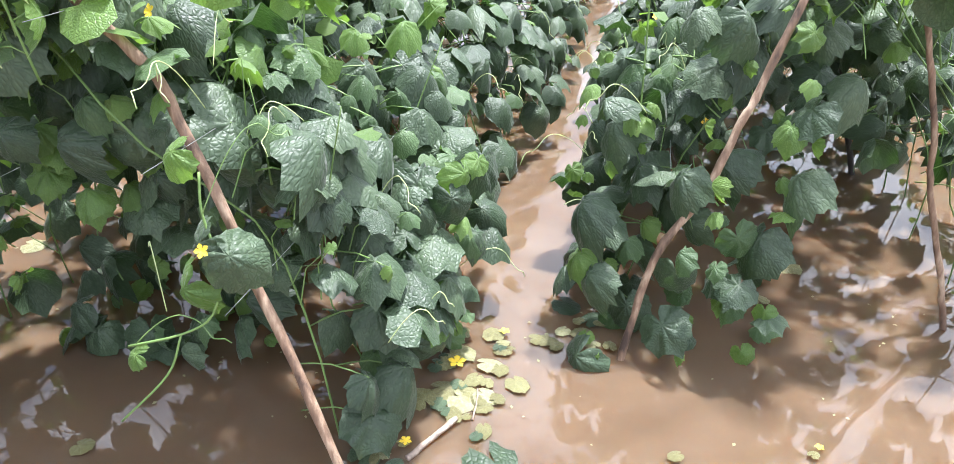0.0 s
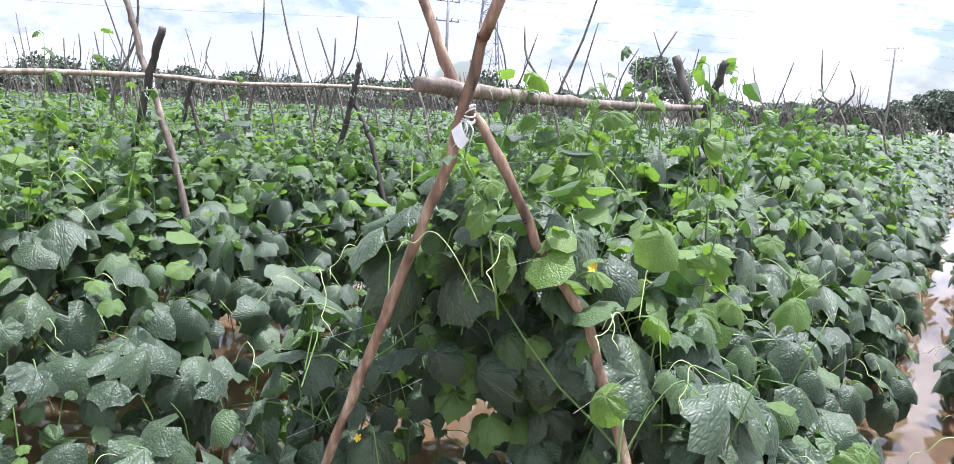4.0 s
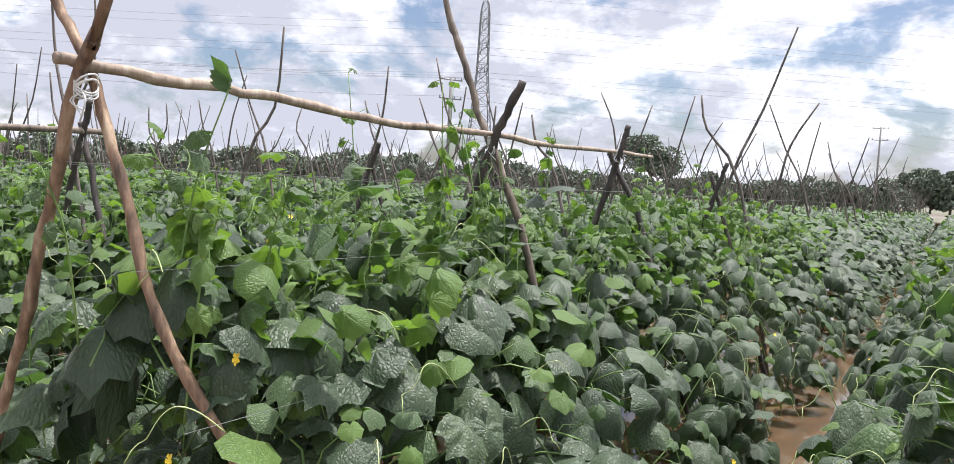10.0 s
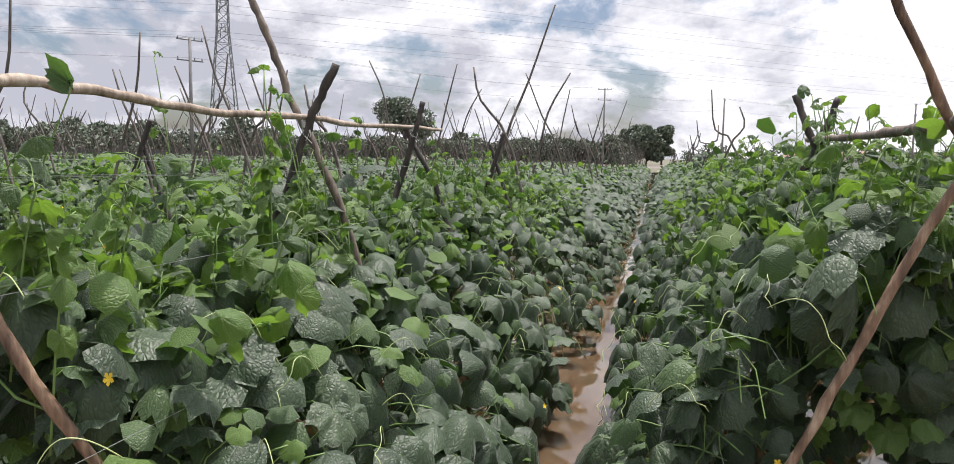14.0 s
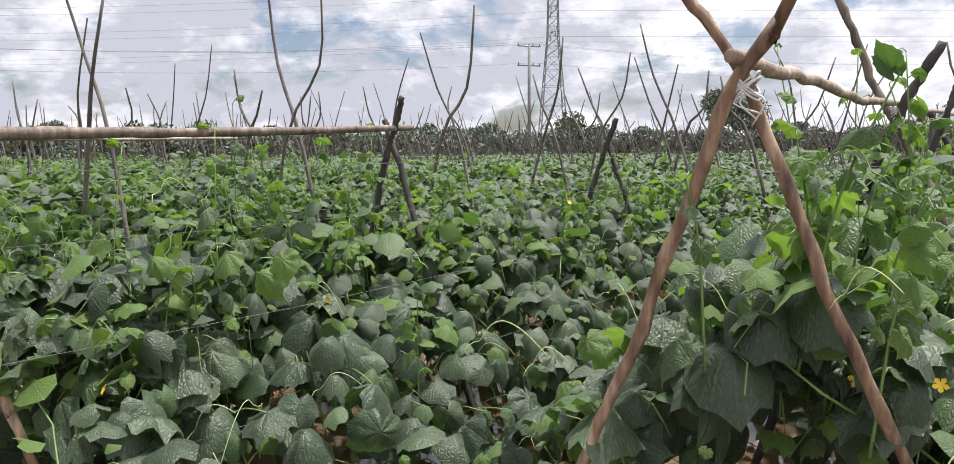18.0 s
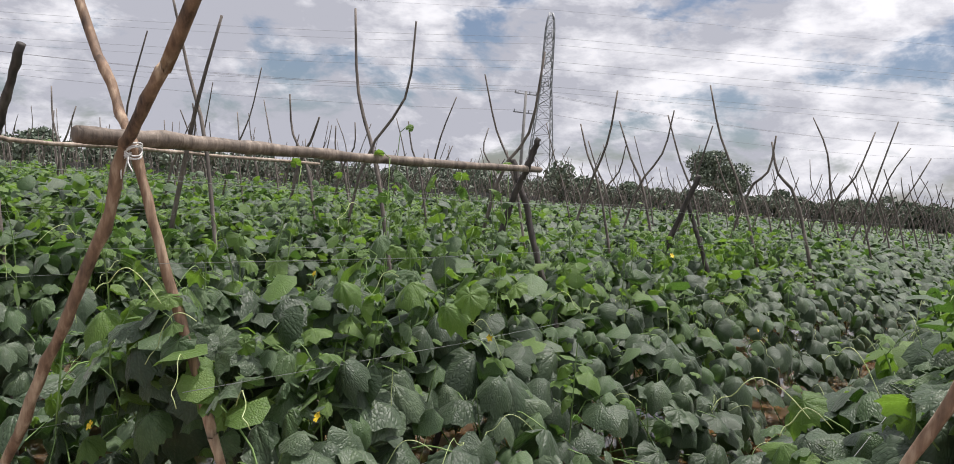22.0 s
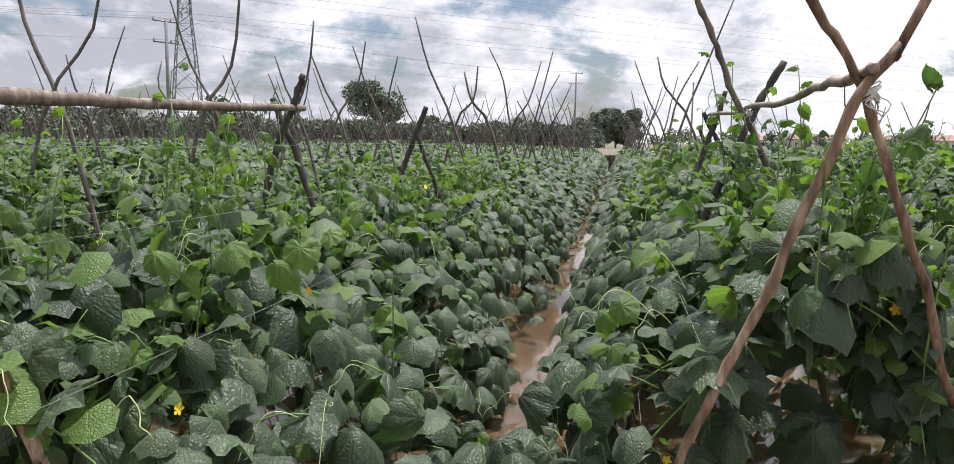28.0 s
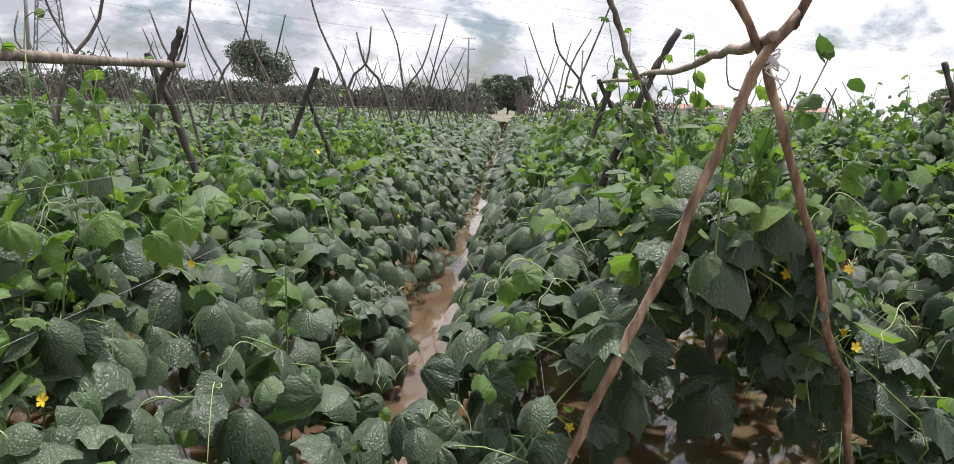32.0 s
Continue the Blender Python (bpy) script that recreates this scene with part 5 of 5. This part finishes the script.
tree(polar(-19.1, 180), 17.5, 7.5, "tall round dark tree standing over the hedge line", 9000, 0.36, tree_hazed, 0.30, 26)
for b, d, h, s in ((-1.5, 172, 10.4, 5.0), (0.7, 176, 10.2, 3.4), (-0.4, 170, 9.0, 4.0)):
    tree(polar(b, d), h, s, "dense dark tree at the end of the field", 8000, 0.34, tree_hazed, 0.10, 22, "trees at the field end")
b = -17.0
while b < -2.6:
    tree(polar(b, tree_rng.uniform(150, 170)), tree_rng.uniform(4.2, 7.0), tree_rng.uniform(4.2, 6.2), "low dark tree in a distant tree line", 3600, 0.36, tree_hazed, 0.05, 14, "distant tree line")
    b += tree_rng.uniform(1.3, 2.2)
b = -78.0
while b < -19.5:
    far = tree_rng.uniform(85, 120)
    tree(polar(b, far), tree_rng.uniform(3.2, 5.6), tree_rng.uniform(3.4, 5.4), "low dark tree in a distant tree line", 3400, 0.28, tree_hazed, 0.03, 14, "distant tree line")
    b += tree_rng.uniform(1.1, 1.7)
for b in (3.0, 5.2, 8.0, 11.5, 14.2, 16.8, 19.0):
    tree(polar(b, 230), tree_rng.uniform(4.5, 6.5), tree_rng.uniform(4, 6), "low dark tree in a distant tree line", 900, 0.36, tree_hazed, 0.06, 9, "distant tree line")
for k, (x, y) in enumerate(((20.2, 31.5), (20.6, 28.6), (20.9, 25.8), (21.2, 23.1), (21.4, 20.4), (21.8, 17.8), (22.0, 15.0), (20.0, 34.5), (24.5, 30), (24.8, 25), (25.2, 20))):
    tree((x, y, -0.12), tree_rng.uniform(3.3, 4.0), tree_rng.uniform(1.4, 1.8), "leafy green orchard tree behind the crop", 5200, 0.075, tree_green, 0.10, 20, "orchard trees")

# Black shade net on posts along the far side of the field.
fence = thing("net_fence", (-44, 0, 0), "long fence of black shade net on thin posts", "fence")
for k, y in enumerate(np.arange(-30, 76, 4.4)):
    part("post", tube_mesh("post", [(np.array([(0, y, -0.2), (0.03, y, 0.8), (0, y, 1.6)]), 0.045)], pole_grey, 6), fence)
    sag = 0.28
    u = np.linspace(0, 4.4, 9)
    top = 1.5 - sag * np.sin(u / 4.4 * math.pi)
    v = np.concatenate([np.stack([0.06 + 0.04 * np.sin(u * 3), y + u, top], 1), np.stack([0.06 + 0.05 * np.sin(u * 2 + 1), y + u, 0 * u - 0.05], 1)])
    i = np.arange(8)
    v = np.concatenate([v, v + (0.02, 0, 0)])
    q = np.stack([i, i + 1, i + 10, i + 9], 1)
    part("net", mesh_of("net", v, np.concatenate([q, q + 18]), net_black), fence)

# Lattice tower with its cables.
TOWER, TOP = np.array([-124.8, 195.9, 0.0]), 60.0
ALONG = np.array([0.77, 0.64, 0.0])
ACROSS = np.array([-0.64, 0.77, 0.0])
tower = thing("transmission_tower", TOWER, "tall grey steel lattice transmission tower", "tower")


def tower_half(z):
    return np.interp(z, (0, 30, 36, TOP - 4, TOP), (4.6, 2.2, 1.7, 1.3, 0.2))


levels = [0, 8, 15, 21, 26, 30, 33, 36, 39, 42, 45, 48, 51, 54, 57, TOP - 1]
corners = [(1, 1), (1, -1), (-1, -1), (-1, 1)]


def tower_at(k, z):
    h = tower_half(z)
    return ALONG * (corners[k % 4][0] * h) + ACROSS * (corners[k % 4][1] * h) + np.array([0, 0, z])


for k in range(4):
    part("leg", tube_mesh("leg", [(np.array([tower_at(k, z) for z in levels]), 0.19)], steel, 4), tower)
    braces = []
    for a, b in zip(levels, levels[1:]):
        braces += [(np.array([tower_at(k, a), tower_at(k + 1, b)]), 0.085), (np.array([tower_at(k + 1, a), tower_at(k, b)]), 0.085), (np.array([tower_at(k, b), tower_at(k + 1, b)]), 0.07)]
    part("bracing", tube_mesh("bracing", braces, steel, 4), tower)
ARMS = [(52.0, 5.2), (44.5, 6.4), (37.0, 5.6)]
for z, w in ARMS:
    for s in (-1, 1):
        tip = ACROSS * (s * w) + (0, 0, z)
        h = tower_half(z)
        arm = [(np.array([ALONG * (q * h) + ACROSS * (s * h) + (0, 0, z), tip]), 0.10) for q in (-1, 1)] + [(np.array([ACROSS * (s * h) + (0, 0, z + 2.0), tip]), 0.08)]
        part("cross_arm", tube_mesh("cross_arm", arm, steel, 4), tower)
        part("insulator", tube_mesh("insulator", [(np.array([tip, tip - (0, 0, 0.8), tip - (0, 0, 1.6)]), 0.14)], steel, 5), tower)


def cable(a, b, sag, r, label, n=26):
    u = np.linspace(0, 1, n)
    line = np.array(a) + u[:, None] * (np.array(b) - a) - np.array([0, 0, 1.0]) * (4 * sag * u * (1 - u))[:, None]
    ob = part("cable", tube_mesh("cable", [(line - line[0], r)], cable_dark, 4))
    ob.location = line[0]
    return tagged(ob, label, "cable", "overhead cables")


for z, w in ARMS:
    for s in (-1, 1):
        p = TOWER + ACROSS * (s * w) + (0, 0, z - 1.6)
        cable(p, p - ALONG * 380, 6.0, 0.030, "thin dark high-voltage cable across the sky")
        cable(p, p + ALONG * 1100, 2.0, 0.034, "thin dark high-voltage cable across the sky", 50)
top = TOWER + (0, 0, TOP)
cable(top, top - ALONG * 380, 4.0, 0.022, "thin dark earth wire across the sky")
cable(top, top + ALONG * 1100, 2.0, 0.025, "thin dark earth wire across the sky", 50)


def power_pole(at, height, turn):
    p = thing("power_pole", at, "grey concrete power pole with two cross-arms", "power pole", "power poles")
    part("mast", tube_mesh("mast", [(np.array([(0, 0, -0.3), (0, 0, height / 2), (0, 0, height)]), np.array([0.20, 0.17, 0.13]))], concrete, 8), p)
    c, s = math.cos(radians(turn)), math.sin(radians(turn))
    ends = []
    for z in (height - 0.25, height - 2.2):
        part("cross_arm", tube_mesh("cross_arm", [(np.array([(-c * 1.3, -s * 1.3, z), (0, 0, z), (c * 1.3, s * 1.3, z)]), 0.07)], steel, 5), p)
        for k in (-1.2, 0.45, 1.2):
            part("insulator", tube_mesh("insulator", [(np.array([(c * k, s * k, z), (c * k, s * k, z + 0.3)]), 0.06)], steel, 5), p)
            ends.append(np.array(at) + (c * k, s * k, z + 0.3))
    return ends


spans = [power_pole((-92.0, 8.0, 0), 12.0, 60), power_pole((-42.9, 62.4, 0), 12.2, 60), power_pole((-9.0, 141.0, 0), 14.4, 20), power_pole((12.5, 140.5, 0), 12.4, 80), power_pole((46.0, 148.0, 0), 12.0, 80), power_pole((75.0, 120.0, 0), 11.0, 60)]
for one, two in zip(spans, spans[1:]):
    for k in (0, 2, 4):
        cable(one[k], two[k], 1.2, 0.012, "thin dark power line sagging between poles", 14)

# Low buildings far beyond the field.


def house(at, length, depth, height, turn, group="far buildings"):
    h = thing("house", at, "low pale building with a reddish pitched roof", "house", group)
    h.rotation_euler = (0, 0, radians(turn))
    x, y, z = length / 2, depth / 2, height
    body = [(-x, -y, -0.2), (x, -y, -0.2), (x, y, -0.2), (-x, y, -0.2), (-x, -y, z), (x, -y, z), (x, y, z), (-x, y, z)]
    part("wall", mesh_of("wall", body, np.array([(0, 1, 5, 4), (1, 2, 6, 5), (2, 3, 7, 6), (3, 0, 4, 7)]), wall_pale, smooth=False), h)
    e, r = 0.5, z + depth * 0.22
    v = [(-x - e, -y - e, z - 0.1), (x + e, -y - e, z - 0.1), (x + e, 0, r), (-x - e, 0, r), (x + e, y + e, z - 0.1), (-x - e, y + e, z - 0.1)]
    v += [(a, b, c + 0.15) for a, b, c in v]
    part("roof", mesh_of("roof", v, np.array([(6, 7, 8, 9), (9, 8, 10, 11), (1, 0, 3, 2), (2, 3, 5, 4), (0, 1, 7, 6), (4, 5, 11, 10)]), roof_red, smooth=False), h)
    for k in range(int(length // 4)):
        wx = -x + 2 + 4 * k
        part("window", mesh_of("window", [(wx - 0.6, -y - 0.03, 1.0), (wx + 0.6, -y - 0.03, 1.0), (wx + 0.6, -y - 0.03, 2.2), (wx - 0.6, -y - 0.03, 2.2), (wx - 0.6, -y + 0.02, 1.0), (wx + 0.6, -y + 0.02, 1.0), (wx + 0.6, -y + 0.02, 2.2), (wx - 0.6, -y + 0.02, 2.2)], np.array([(0, 1, 2, 3), (0, 4, 5, 1), (2, 6, 7, 3)]), net_black, smooth=False), h)


for bearing, far, length, height in ((13.5, 290, 22, 3.4), (17.8, 300, 14, 3.2), (21.0, 290, 18, 3.5), (10.0, 310, 10, 3.0)):
    house(polar(bearing, far), length, 8.0, height, -bearing)
